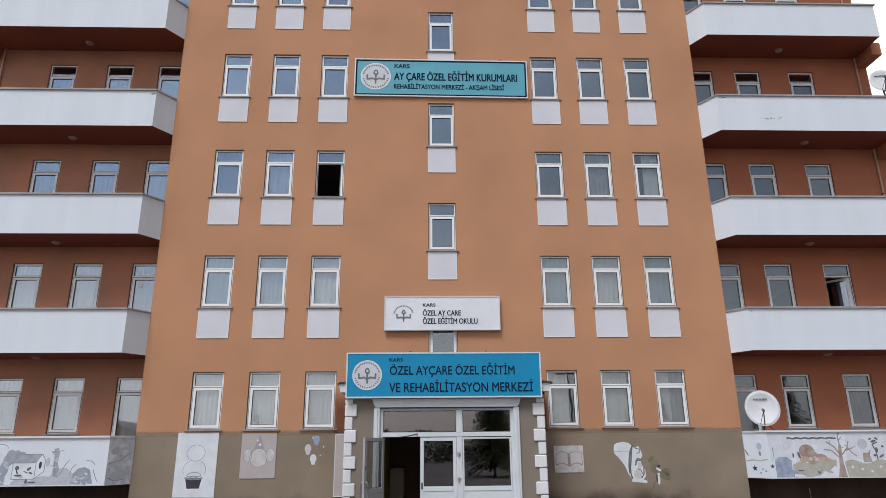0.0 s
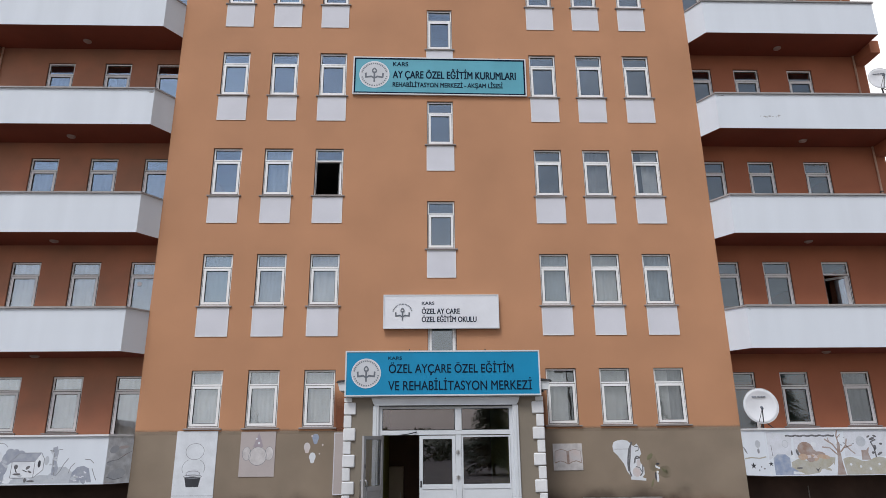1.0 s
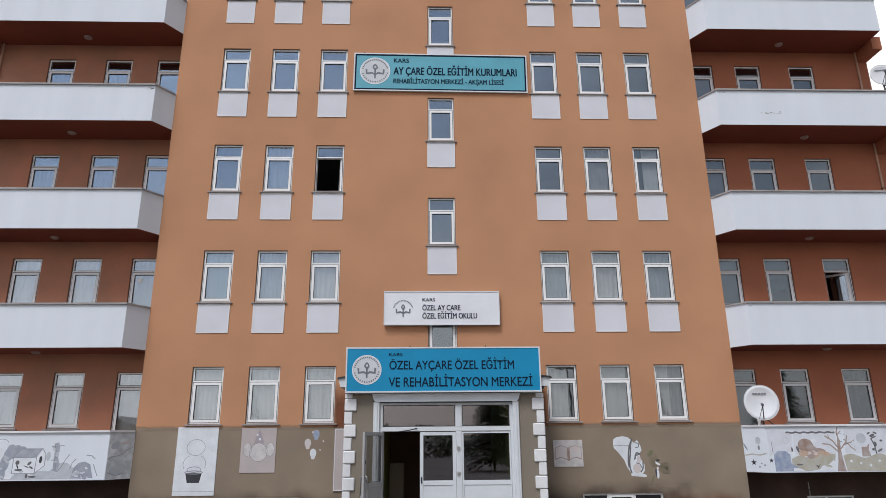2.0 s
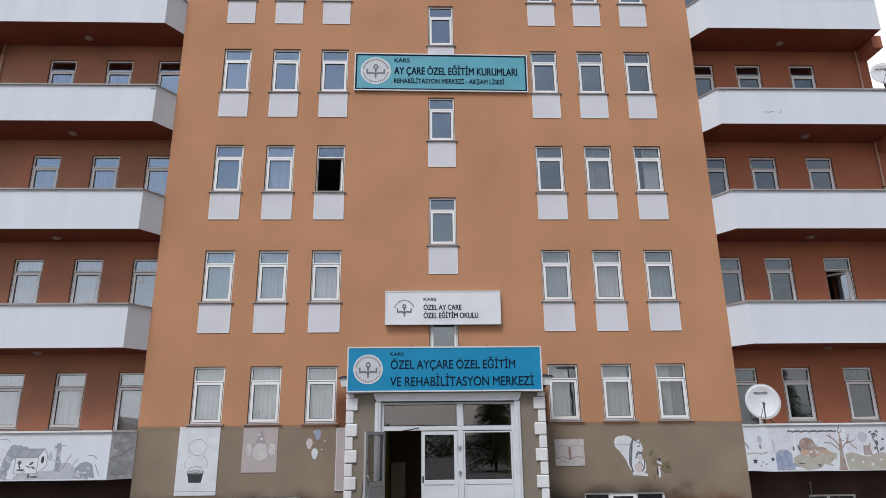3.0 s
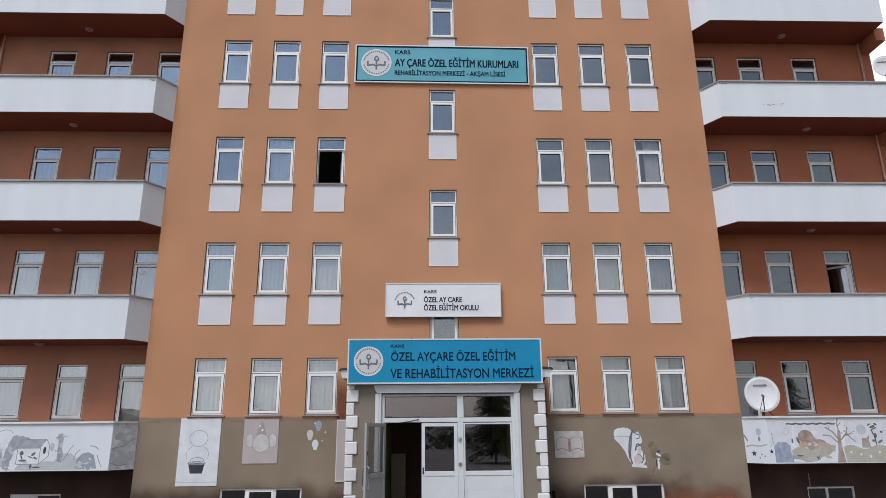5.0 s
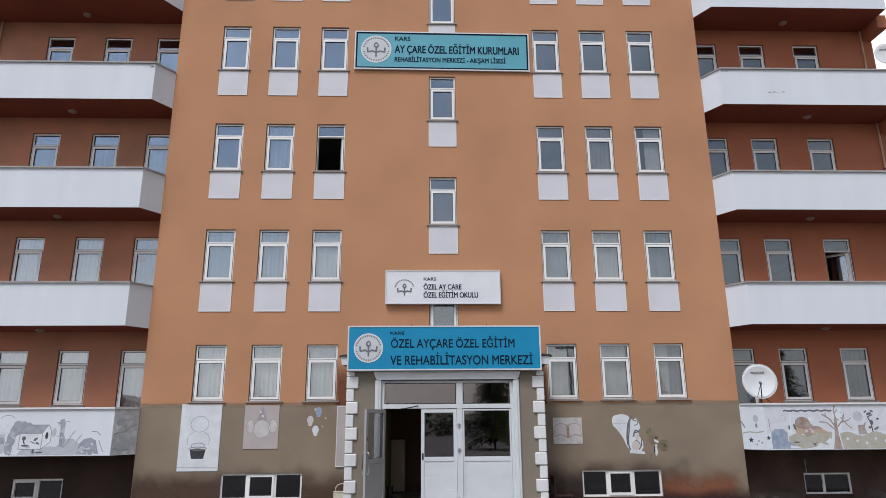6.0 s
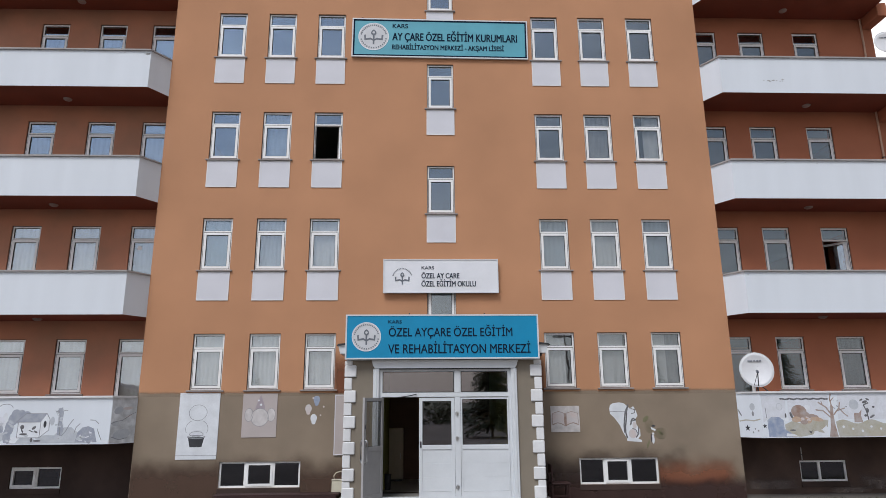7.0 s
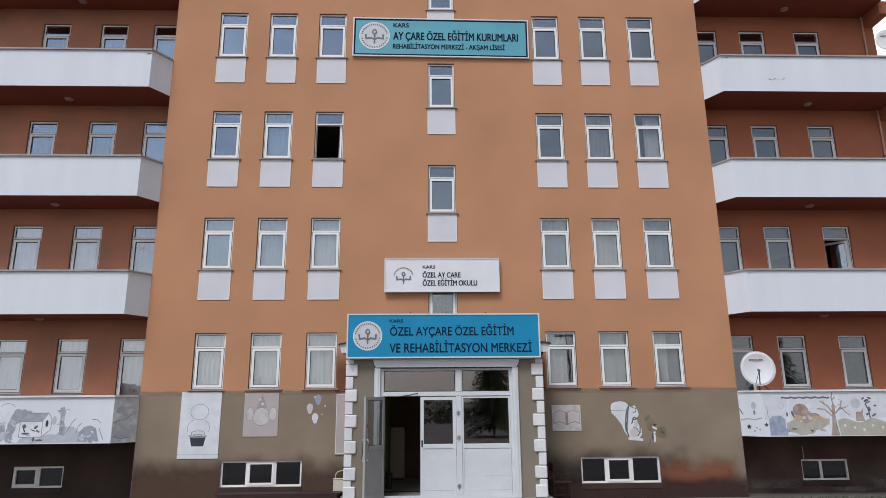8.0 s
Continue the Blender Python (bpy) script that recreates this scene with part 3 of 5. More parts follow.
PEEL = stain_material("peeling_grey_plaster", (0.16, 0.125, 0.11), 0.75, "both")
for x0, x1, z0, z1 in ((7.7, 9.35, -0.20, 0.13), (10.65, 12.6, -0.22, 0.24), (9.9, 11.2, -0.30, -0.10)):
    single("wall_stain", holed_sheet(x0, x1, z0, z1, WING_Y + 0.001, []), PEEL, "peeling pale plaster at the wing's foot", "stain", kind="structure")
# darker red-brown patches on the orange wall, one each side of the porch
PORCH_SIDE = stain_material("dark_porch_side_patch", (0.20, 0.070, 0.034), 0.8, "both")
for x0, x1, z1, mat, label in ((-2.55, -1.95, 3.45, PORCH_SIDE, "dark red-brown patch beside the porch"), (2.33, 2.78, 3.2, PORCH_SIDE, "dark red-brown patch beside the porch")):
    single("wall_stain", holed_sheet(x0, x1, DADO_Z + 0.003, z1, -0.0012, []), mat, label, "stain", kind="structure")

# the dado's upper border is sprayed and uneven
low_holes = [(x - WIN_W / 2 - 0.07, x + WIN_W / 2 + 0.07, DADO_Z + 0.02, DADO_Z + 0.10) for x in COLUMNS]
single("wall_stain", holed_sheet(BLOCK_L + 0.005, BLOCK_R - 0.005, DADO_Z - 0.05, DADO_Z + 0.10, -0.0006, low_holes + [(-1.26, 1.68, DADO_Z - 0.05, DADO_Z + 0.10)]), DADO_EDGE, "uneven sprayed border of the dado paint", "stain", kind="structure")

# ---- porch ----
PY = -1.2
FLOOR_Z = -0.12
porch_l, porch_r = -2.06, 2.42
single("landing", one_box(porch_l - 0.15, porch_r + 0.15, -1.95, 0.25, GROUND_Z - 0.1, FLOOR_Z, 0.01), CONCRETE, "concrete landing before the entrance", "landing", kind="structure")
single("step", one_box(porch_l - 0.15, porch_r + 0.15, -2.27, -1.95, GROUND_Z - 0.1, -0.23, 0.01), CONCRETE, "concrete step before the landing", "step", kind="structure")
single("hall_floor", one_box(-1.26, 1.68, 0.25, 3.2, -0.27, FLOOR_Z), TILE, "worn tiled hall floor", "floor", kind="structure")
porch = thing("porch", "taupe rendered entrance porch with white quoins", "porch", kind="structure")
for x0, x1 in ((porch_l, -1.44), (1.87, porch_r)):
    part("front_pier", one_box(x0, x1, PY, PY + 0.18, FLOOR_Z, 2.93), PILLAR, porch)
for x0, x1 in ((porch_l, porch_l + 0.15), (porch_r - 0.15, porch_r)):
    part("side_wall", one_box(x0 + 0.002, x1 - 0.002, PY + 0.18, 0.0, FLOOR_Z, 2.93), PILLAR, porch)
part("porch_ceiling", one_box(porch_l, porch_r, PY, 0.0, 2.93, 3.02), ALU, porch)
roof_bm = bmesh.new()
for q0, q1 in (((porch_l - 0.14, 3.12), (porch_r + 0.14, 3.12)),):
    prism(roof_bm, [(q0[0], 3.08), (q1[0], 3.08), (q1[0] + 0.05, 3.27), (q0[0] - 0.05, 3.27)], PY - 0.12, 0.0)
part("roof_fascia", roof_bm, ALU, porch, "white metal fascia of the porch roof")
part("roof_sheet", prism(bmesh.new(), [(porch_l - 0.22, 3.26), (MID, 3.52), (porch_r + 0.24, 3.26), (porch_r + 0.20, 3.30), (MID, 3.56), (porch_l - 0.18, 3.30)], PY - 0.16, 0.0), DARK_METAL, porch, "dark metal roof sheet")
part("roof_base", one_box(porch_l - 0.05, porch_r + 0.05, PY - 0.05, 0.0, 3.02, 3.08), DARK_METAL, porch)
part("lintel", prism(bmesh.new(), [(-1.47, 2.90), (-1.44, 2.80), (-1.40, 2.745), (1.83, 2.745), (1.87, 2.80), (1.90, 2.90)], PY - 0.07, PY + 0.1), ALU, porch, "white moulded lintel over the doorway")
# added dark strip that draws the shadow line below the lintel
part("lintel_shade", one_box(-1.30, 1.73, PY - 0.045, PY + 0.012, 2.722, 2.7445), DARK_METAL, porch, "dark strip standing in for the shadow line under the lintel")
part("lintel_fillet", one_box(-1.475, 1.905, PY - 0.085, PY, 2.895, 2.93, 0.008), ALU, porch)
for x0, x1 in ((-1.44, -1.30), (1.73, 1.87)):
    part("jamb", one_box(x0, x1, PY - 0.05, PY + 0.1, FLOOR_Z, 2.745, 0.012), ALU, porch)
    part("jamb_fluting", one_box(x0 + 0.05, x1 - 0.05, PY - 0.062, PY - 0.04, 0.02, 2.70, 0.006), ALU, porch)
# quoins, wide and narrow in turn
wide = mesh_of("quoin", one_box(-0.135, 0.135, -0.045, 0.02, 0.004, 0.273, 0.018), QUOIN)
slim = mesh_of("quoin", one_box(-0.088, 0.088, -0.030, 0.02, 0.004, 0.273, 0.014), QUOIN)
for side, x_out in ((1, porch_l - 0.035), (-1, porch_r + 0.035)):
    for k in range(11):
        q = new("quoin", wide if k % 2 == 0 else slim)
        q.parent = porch
        z = 2.545 - k * 0.283
        if z > -0.3:
            q.matrix_local = Matrix.Translation((x_out + side * (0.135 if k % 2 == 0 else 0.088), PY, max(z, FLOOR_Z)))
    q = new("quoin", slim)
    q.parent = porch
    q.matrix_local = Matrix.Translation((x_out + side * 0.088, PY, 2.828)) @ Matrix.Diagonal((1, 1, 0.36, 1))

# ---- entrance door ----
DY = PY + 0.02
door = thing("entrance_door", "white aluminium entrance door with glazed leaves, one leaf open", "door", kind="structure")
part("frame", frame_ring(bmesh.new(), -1.30, 1.73, FLOOR_Z, 2.745, 0.06, DY, DY + 0.08), ALU, door)
part("transom", one_box(-1.24, 1.67, DY - 0.004, DY + 0.076, 2.095, 2.185, 0.006), ALU, door)
part("mullion", one_box(0.43, 0.56, DY - 0.006, DY + 0.074, FLOOR_Z, 2.093, 0.006), ALU, door)
part("upper_mullion", one_box(0.43, 0.56, DY - 0.006, DY + 0.074, 2.188, 2.684, 0.006), ALU, door)
DOOR_GLASS = glass("door_glass", 0.155, (0.76, 0.76, 0.76), (0.94, 0.93, 1.0), 0.05)
for x0, x1 in ((-1.24, 0.43), (0.56, 1.67)):
    part("light_frame", frame_ring(bmesh.new(), x0 + 0.002, x1 - 0.002, 2.188, 2.683, 0.014, DY + 0.006, DY + 0.06), ALU, door)
    # dark ring drawn as the shade between light frame and glass
    part("light_shade_ring", frame_ring(bmesh.new(), x0 + 0.014, x1 - 0.014, 2.20, 2.671, 0.014, DY + 0.002, DY + 0.03), SEAL_AND_SHADE, door)
    part("transom_light", one_box(x0 + 0.02, x1 - 0.02, DY + 0.03, DY + 0.036, 2.195, 2.675), DOOR_GLASS, door)


def leaf(name, x0, x1, parent, label="", mat=ALU, s=0.075):
    """A leaf drawn from its hinge line at x = 0: rails and stiles, glass above and a boarded panel below."""
    lf = thing(name, label, "")
    lf.parent = parent
    part("stiles_and_rails", frame_ring(bmesh.new(), x0, x1, FLOOR_Z + 0.015, 2.08, s, 0.0, 0.05, 0.15), mat, lf)
    part("mid_rail", one_box(x0 + s, x1 - s, 0.0, 0.05, 0.94, 1.04, 0.005), mat, lf)
    part("pane", one_box(x0 + s - 0.01, x1 - s + 0.01, 0.022, 0.028, 1.03, 2.09 - s), DOOR_GLASS, lf)
    part("pane_seal", frame_ring(bmesh.new(), x0 + s, x1 - s, 1.04, 2.08 - s, 0.008, 0.005, 0.022), SEAL_AND_SHADE, lf)
    n = 3
    for k in range(n):
        z0 = 0.048 + k * 0.892 / n
        part("board", one_box(x0 + s, x1 - s, 0.014, 0.036, z0 + 0.0002, z0 + 0.892 / n - 0.0002, 0.0022), mat, lf)
    return lf


shut_leaf = leaf("shut_leaf", -0.81, 0.0, door)
shut_leaf.matrix_local = pose(0.425, DY + 0.01, 0.0)
part("lock", one_box(-0.79, -0.755, -0.014, 0.0, 0.98, 1.12, 0.004), DARK_METAL, shut_leaf)
side_leaf = leaf("side_leaf", 0.0, 1.10, door, s=0.034)
side_leaf.matrix_local = pose(0.565, DY + 0.01, 0.0)
open_leaf = leaf("open_leaf", 0.0, 0.82, door, "grey aluminium leaf swung outwards", material("grey_aluminium", (0.36, 0.35, 0.345), 0.4, 0.04, 30, 0.08, 2.5, 0.03))
open_leaf.matrix_local = pose(-1.235, DY - 0.005, 0.0, 0, 0, -117)
for y_out in (-0.055, 0.105):
    grip = tube(bmesh.new(), [(0.765, 0.025, 0.71), (0.765, y_out * 0.8, 0.73), (0.765, y_out, 0.77), (0.765, y_out, 1.13), (0.765, y_out * 0.8, 1.17), (0.765, 0.025, 1.19)], 0.019)
    part("pull_handle", grip, STEEL, open_leaf, "bowed steel pull handle", True)
part("lock", one_box(0.755, 0.78, -0.012, 0.062, 1.42, 1.50, 0.004), DARK_METAL, open_leaf)
for z in (0.14, 1.18, 1.72):
    hb = tube(bmesh.new(), [(0.475, DY - 0.022, z - 0.05), (0.475, DY - 0.022, z + 0.05)], 0.016)
    box(hb, 0.44, 0.52, DY - 0.016, DY - 0.006, z - 0.03, z + 0.03)
    part("hinge", hb, STEEL, door, "bright steel hinge")
part("closer_arm", tube(bmesh.new(), [(-0.45, DY - 0.02, 2.16), (-0.62, DY - 0.10, 2.12), (-0.86, DY - 0.16, 2.085)], 0.012), DARK_METAL, door, "dark door closer arm")

# ---- hall behind the door ----
for x0, x1 in ((-1.40, -1.26), (1.68, 1.82)):
    single("wall_hall", one_box(x0, x1, PY + 0.1, 3.2, FLOOR_Z, 2.93), OLIVE, "olive-yellow painted hall wall", "wall", kind="structure")
single("wall_hall_back", one_box(-1.40, 1.82, 3.2, 3.35, FLOOR_Z, 2.93), WOOD, "dark wood-lined wall at the end of the hall", "wall", kind="structure")
single("ceiling", one_box(-1.40, 1.82, 0.0, 3.35, 2.93, 3.0), INSIDE, "painted hall ceiling", "ceiling", kind="structure")
cab = thing("cabinet", "tall beige laminate cabinet in the hall", "cabinet", pose(-1.05, 2.85, FLOOR_Z))
part("body", one_box(-0.19, 0.21, -0.18, 0.25, 0.05, 1.42, 0.006), BEIGE, cab)
part("plinth", one_box(-0.18, 0.18, -0.16, 0.24, 0.0, 0.05), DARK_METAL, cab)
part("cabinet_door", one_box(-0.18, 0.20, -0.20, -0.181, 0.07, 1.40, 0.004), BEIGE, cab)
part("handle", one_box(0.13, 0.15, -0.225, -0.20, 0.60, 0.75, 0.004), STEEL, cab)
bin_t = thing("waste_bin", "small dark plastic waste bin on the hall floor", "bin", pose(-1.165, 0.7, FLOOR_Z))
bb = bmesh.new()
bmesh.ops.create_cone(bb, cap_ends=True, segments=20, radius1=0.065, radius2=0.08, depth=0.36, matrix=Matrix.Translation((0, 0, 0.18)))
part("bucket", bb, DARK_METAL, bin_t)
part("rim", tube(bmesh.new(), [(0.08 * math.cos(a), 0.08 * math.sin(a), 0.362) for a in (2 * math.pi * k / 20 for k in range(21))], 0.01, 6), DARK_METAL, bin_t)

# ---- signs ----
def letters(text, x, z, cap, width, y, weight=0.026):
    """Words as thin raised letters, from their left foot, of a given height of capitals and total width."""
    cu = bpy.data.curves.new("lettering", "FONT")
    cu.body, cu.size, cu.extrude = text, 1.0, 0.0
    ob = bpy.data.objects.new("lettering", cu)
    scene.collection.objects.link(ob)
    dg = bpy.context.evaluated_depsgraph_get()
    me = bpy.data.meshes.new_from_object(ob.evaluated_get(dg))
    bpy.data.objects.remove(ob)
    xs = [v.co.x for v in me.vertices]
    lo, hi = min(xs), max(xs)
    sx, sz = width / (hi - lo), cap / 0.729
    bm = bmesh.new()
    heavy = cap * weight          # heavier strokes
    for k, (dx, dz) in enumerate(((-1, 0), (1, 0), (0, 0.6), (0, -0.6))):
        start = len(bm.verts)
        bm.from_mesh(me)
        bm.verts.ensure_lookup_table()
        for v in bm.verts[start:]:
            v.co = Vector((x + (v.co.x - lo) * sx + dx * heavy, y - 0.0004 * k, z + v.co.y * sz + dz * heavy))
    ext = bmesh.ops.extrude_face_region(bm, geom=bm.faces[:])
    for v in ext["geom"]:
        if isinstance(v, bmesh.types.BMVert):
            v.co.y -= 0.006
    return bm


def emblem(parent, x, z, r, y, disc, ink, ring=True):
    """A round badge of plain shapes: disc, a ring of small bars, an open book and an upright bar with a knob."""
    if disc:
        part("badge_disc", prism(bmesh.new(), oval(x, z, r, r, 40), y - 0.004, y), disc, parent, "round white badge")
    bars = bmesh.new()
    arc = [math.radians(a) for a in (range(20, 165, 9) if not ring else [*range(15, 170, 9), *range(195, 350, 11)])]
    for a in arc:
        cx, cz, q = x + 0.83 * r * math.cos(a), z + 0.83 * r * math.sin(a), 0.036 * r
        ux, uz = -math.sin(a), math.cos(a)
        vx, vz = math.cos(a), math.sin(a)
        prism(bars, [(cx + i * q * ux + j * q * 1.3 * vx, cz + i * q * uz + j * q * 1.3 * vz) for i, j in ((-1, -1), (1, -1), (1, 1), (-1, 1))], y - 0.008, y - 0.003)
    tagged(part("badge_rim_bars", bars, ink, parent), kind="stuff")
    mark = bmesh.new()
    for e in (-1, 1):
        prism(mark, [(x + e * 0.02 * r, z - 0.33 * r), (x + e * 0.20 * r, z - 0.22 * r), (x + e * 0.60 * r, z - 0.27 * r), (x + e * 0.64 * r, z + 0.10 * r), (x + e * 0.52 * r, z + 0.13 * r), (x + e * 0.50 * r, z - 0.14 * r), (x + e * 0.20 * r, z - 0.09 * r), (x + e * 0.02 * r, z - 0.21 * r)], y - 0.008, y - 0.003)
    prism(mark, [(x - 0.05 * r, z - 0.56 * r), (x + 0.05 * r, z - 0.56 * r), (x + 0.06 * r, z + 0.14 * r), (x - 0.06 * r, z + 0.14 * r)], y - 0.011, y - 0.003)
    part("badge_mark", mark, ink, parent)
    knob = [(x + 0.17 * r * math.cos(a) * (1 - 0.25 * math.sin(a)), z + 0.30 * r + 0.20 * r * math.sin(a)) for a in (2 * math.pi * k / 16 for k in range(16))]
    hollow = [(x + (px - x) * 0.5, z + 0.31 * r + (pz - z - 0.31 * r) * 0.5) for px, pz in knob]
    kb = bmesh.new()
    for k in range(16):
        j = (k + 1) % 16
        prism(kb, [knob[k], knob[j], hollow[j], hollow[k]], y - 0.013, y - 0.003)
    part("badge_knob", kb, ink, parent)
    if disc:
        edge = bmesh.new()
        for k in range(48):
            p, q = 2 * math.pi * k / 48, 2 * math.pi * (k + 1) / 48
            prism(edge, [(x + d * r * math.cos(a), z + d * r * math.sin(a)) for a, d in ((p, 0.955), (q, 0.955), (q, 1.0), (p, 1.0))], y - 0.006, y - 0.003)
        part("badge_edge", edge, SIGN_WHITE, parent, "white border of the badge")


def sign(label, w, h, depth, face, rim, rim_w, m, inner=None):
    t = thing("sign", label, "sign", m, group="signs of the school")
    part("case", one_box(-w / 2 + 0.01, w / 2 - 0.01, 0.01, depth, 0.01, h - 0.01), ALU, t)
    part("face", one_box(-w / 2 + rim_w - 0.005, w / 2 - rim_w + 0.005, 0.004, 0.012, rim_w - 0.005, h - rim_w + 0.005), face, t)
    part("rim", frame_ring(bmesh.new(), -w / 2, w / 2, 0, h, rim_w, -0.006, 0.02), rim, t, "white metal rim")
    if inner:
        part("inner_border", frame_ring(bmesh.new(), -w / 2 + rim_w, w / 2 - rim_w, rim_w, h - rim_w, 0.042, -0.003, 0.006), inner, t, "dark inner border")
    return t


SX = 0.155
s2 = sign("deep teal sign with dark lettering over the entrance", 4.47, 1.025, 0.14, TEAL_DEEP, ALU, 0.032, pose(SX, -1.40, 2.942))
for text, x, z, cap, width in (("KARS", -1.10, 3.763, 0.075, 0.31), ("ÖZEL AYÇARE ÖZEL EĞİTİM", -1.085, 3.462, 0.205, 2.86), ("VE REHABİLİTASYON MERKEZİ", -1.095, 3.075, 0.215, 3.28)):
    part("lettering", letters(text, x - SX, z - 2.942, cap, width, 0.004, 0.010), INK, s2, text.title())
emblem(s2, -1.60 - SX, 3.455 - 2.942, 0.335, 0.004, BADGE, MUTED_INK)
for x in (-0.77, 0.98):
    part("hanger", one_box(x - 0.012, x + 0.012, 0.02, 0.05, 1.02, 1.06, 0.003), DARK_METAL, s2, "small dark hanger")
SX = 0.187
s1 = sign("faded teal sign with dark lettering on the wall", 4.975, 1.212, 0.06, TEAL_PALE, ALU, 0.035, pose(0.186, -0.065, 11.367, 0, 0.45, 0) @ Matrix.Diagonal((0.996, 1, 0.996, 1)), INK)
for text, x, z, cap, width in (("KARS", -1.16, 12.305, 0.135, 0.43), ("AY ÇARE ÖZEL EĞİTİM KURUMLARI", -1.16, 11.915, 0.245, 3.53), ("REHABİLİTASYON MERKEZİ - AKŞAM LİSESİ", -1.16, 11.635, 0.15, 3.15)):
    part("lettering", letters(text, x - SX, z - 11.385, cap, width, 0.004), INK, s1, text.title())
emblem(s1, -1.69 - SX, 12.02 - 11.385, 0.43, 0.004, BADGE, MUTED_INK)
for x in (-2.2, 1.72):
    part("hanger", one_box(x - 0.014, x + 0.014, 0.02, 0.05, 1.20, 1.26, 0.003), DARK_METAL, s1, "small dark hanger")
SX = 0.182
s3 = sign("white sign with dark lettering, on the wall", 2.965, 0.885, 0.10, SIGN_WHITE, ALU, 0.028, pose(SX - 0.015, -0.12, 4.695) @ Matrix.Diagonal((0.996, 1, 0.993, 1)))
for text, x, z, cap, width in (("KARS", -0.316, 5.32, 0.085, 0.32), ("ÖZEL AY CARE", -0.316, 5.085, 0.14, 0.97), ("ÖZEL EĞİTİM OKULU", -0.316, 4.872, 0.145, 1.395)):
    part("lettering", letters(text, x - SX, z - 4.70, cap, width, 0.004), INK, s3, text.title())
emblem(s3, -0.81 - SX, 5.09 - 4.70, 0.30, 0.004, None, MUTED_INK, False)

# ---- painted panels on the block ----
def ring(cx, cz, rx, rz, w, n=28, a0=0, a1=360):
    """An oval line of width w, as quads."""
    out = []
    for k in range(n):
        p, q = math.radians(a0 + (a1 - a0) * k / n), math.radians(a0 + (a1 - a0) * (k + 1) / n)
        out.append([(cx + (rx + d) * math.cos(a), cz + (rz + d) * math.sin(a)) for a, d in ((p, -w / 2), (q, -w / 2), (q, w / 2), (p, w / 2))])
    return out


def shapes(outlines, y0, y1):
    bm = bmesh.new()
    for k, o in enumerate(outlines):
        prism(bm, o, y0 - 0.0003 * (k % 5), y1)
    return bm


def part_each(name, outlines, y0, y1, mat, parent, label=""):
    """One painted patch after the other, each a part of its own."""
    for k, o in enumerate(outlines):
        part(name, prism(bmesh.new(), o, y0 - 0.0006 * k, y1), mat, parent, label)


def stroke(points, w):
    """A painted line through points in x and z, as quads."""
    out = []
    for (x0, z0), (x1, z1) in zip(points, points[1:]):
        d = math.hypot(x1 - x0, z1 - z0) or 1
        nx, nz = -(z1 - z0) / d * w / 2, (x1 - x0) / d * w / 2
        out.append([(x0 + nx, z0 + nz), (x0 - nx, z0 - nz), (x1 - nx, z1 - nz), (x1 + nx, z1 + nz)])
    return out


def flatten(owner, base, keep=0.22):
    """Presses painted patches down to a coat of paint on the face at y = base."""
    for ob in owner.children:
        if ob.name.split(".")[0] != "panel":
            for v in ob.data.vertices:
                v.co.y = base + (v.co.y - base) * keep


bowl = thing("wall_painting", "white wall panel painted with a dark bowl under rounded outlines", "wall painting", group="wall paintings")
part("panel", one_box(-6.205, -5.235, -0.014, 0.003, 0.695, 2.25, 0.003), ART_WHITE, bowl)
part_each("bowl", [[(-5.885, 0.98), (-5.60, 0.98), (-5.55, 1.21), (-5.94, 1.21)]], -0.018, -0.014, ART_DARK, bowl, "dark painted bowl")
for piece in (ring(-5.74, 1.78, 0.215, 0.185, 0.010), ring(-5.745, 1.40, 0.265, 0.22, 0.010, 28, -25, 60), ring(-5.745, 1.40, 0.265, 0.22, 0.010, 28, 120, 205), ring(-5.745, 1.28, 0.16, 0.06, 0.014)):
    part("outline", shapes(piece, -0.017, -0.014), ART_LINE, bowl, "thin grey outline")
part("fold", shapes(stroke([(-6.2, 0.79), (-5.24, 0.785)], 0.008), -0.016, -0.014), ART_LINE, bowl)
part_each("pale_heap", [oval(-5.745, 1.305, 0.15, 0.075, 20), oval(-5.70, 1.33, 0.07, 0.05, 14)], -0.0155, -0.014, ART_LILAC, bowl)
part("bowl_rim", shapes(ring(-5.745, 1.215, 0.21, 0.035, 0.020), -0.0185, -0.014), ART_LINE, bowl)
rounds = thing("wall_painting", "mauve wall panel painted with white rounds and a pointed shape", "wall painting", group="wall paintings")
part("panel", one_box(-4.68, -3.845, -0.012, 0.003, 1.19, 2.225, 0.003), PINKISH, rounds)
part_each("white_round", [oval(-4.255, 1.66, 0.21, 0.21), oval(-4.52, 1.72, 0.10, 0.155, 20), oval(-3.985, 1.72, 0.10, 0.155, 20)], -0.0165, -0.012, ART_CHALK, rounds)
for piece in (ring(-4.255, 1.66, 0.21, 0.21, 0.010), ring(-4.52, 1.72, 0.10, 0.155, 0.010, 20), ring(-3.985, 1.72, 0.10, 0.155, 0.010, 20)):
    part("outline", shapes(piece, -0.020, -0.0165), ART_LINE, rounds)
part_each("pointed_shape", [[(-4.38, 1.865), (-4.13, 1.865), (-4.22, 2.12), (-4.25, 2.2), (-4.28, 2.12)]], -0.0185, -0.012, ART_MAUVE, rounds)
part_each("dot", [oval(-4.24, 1.96, 0.028, 0.028, 12), oval(-4.30, 2.06, 0.022, 0.022, 12)], -0.022, -0.0185, ART_WHITE, rounds)
balloons = thing("wall_painting", "three faded balloons painted on the plaster", "wall painting", group="wall paintings")
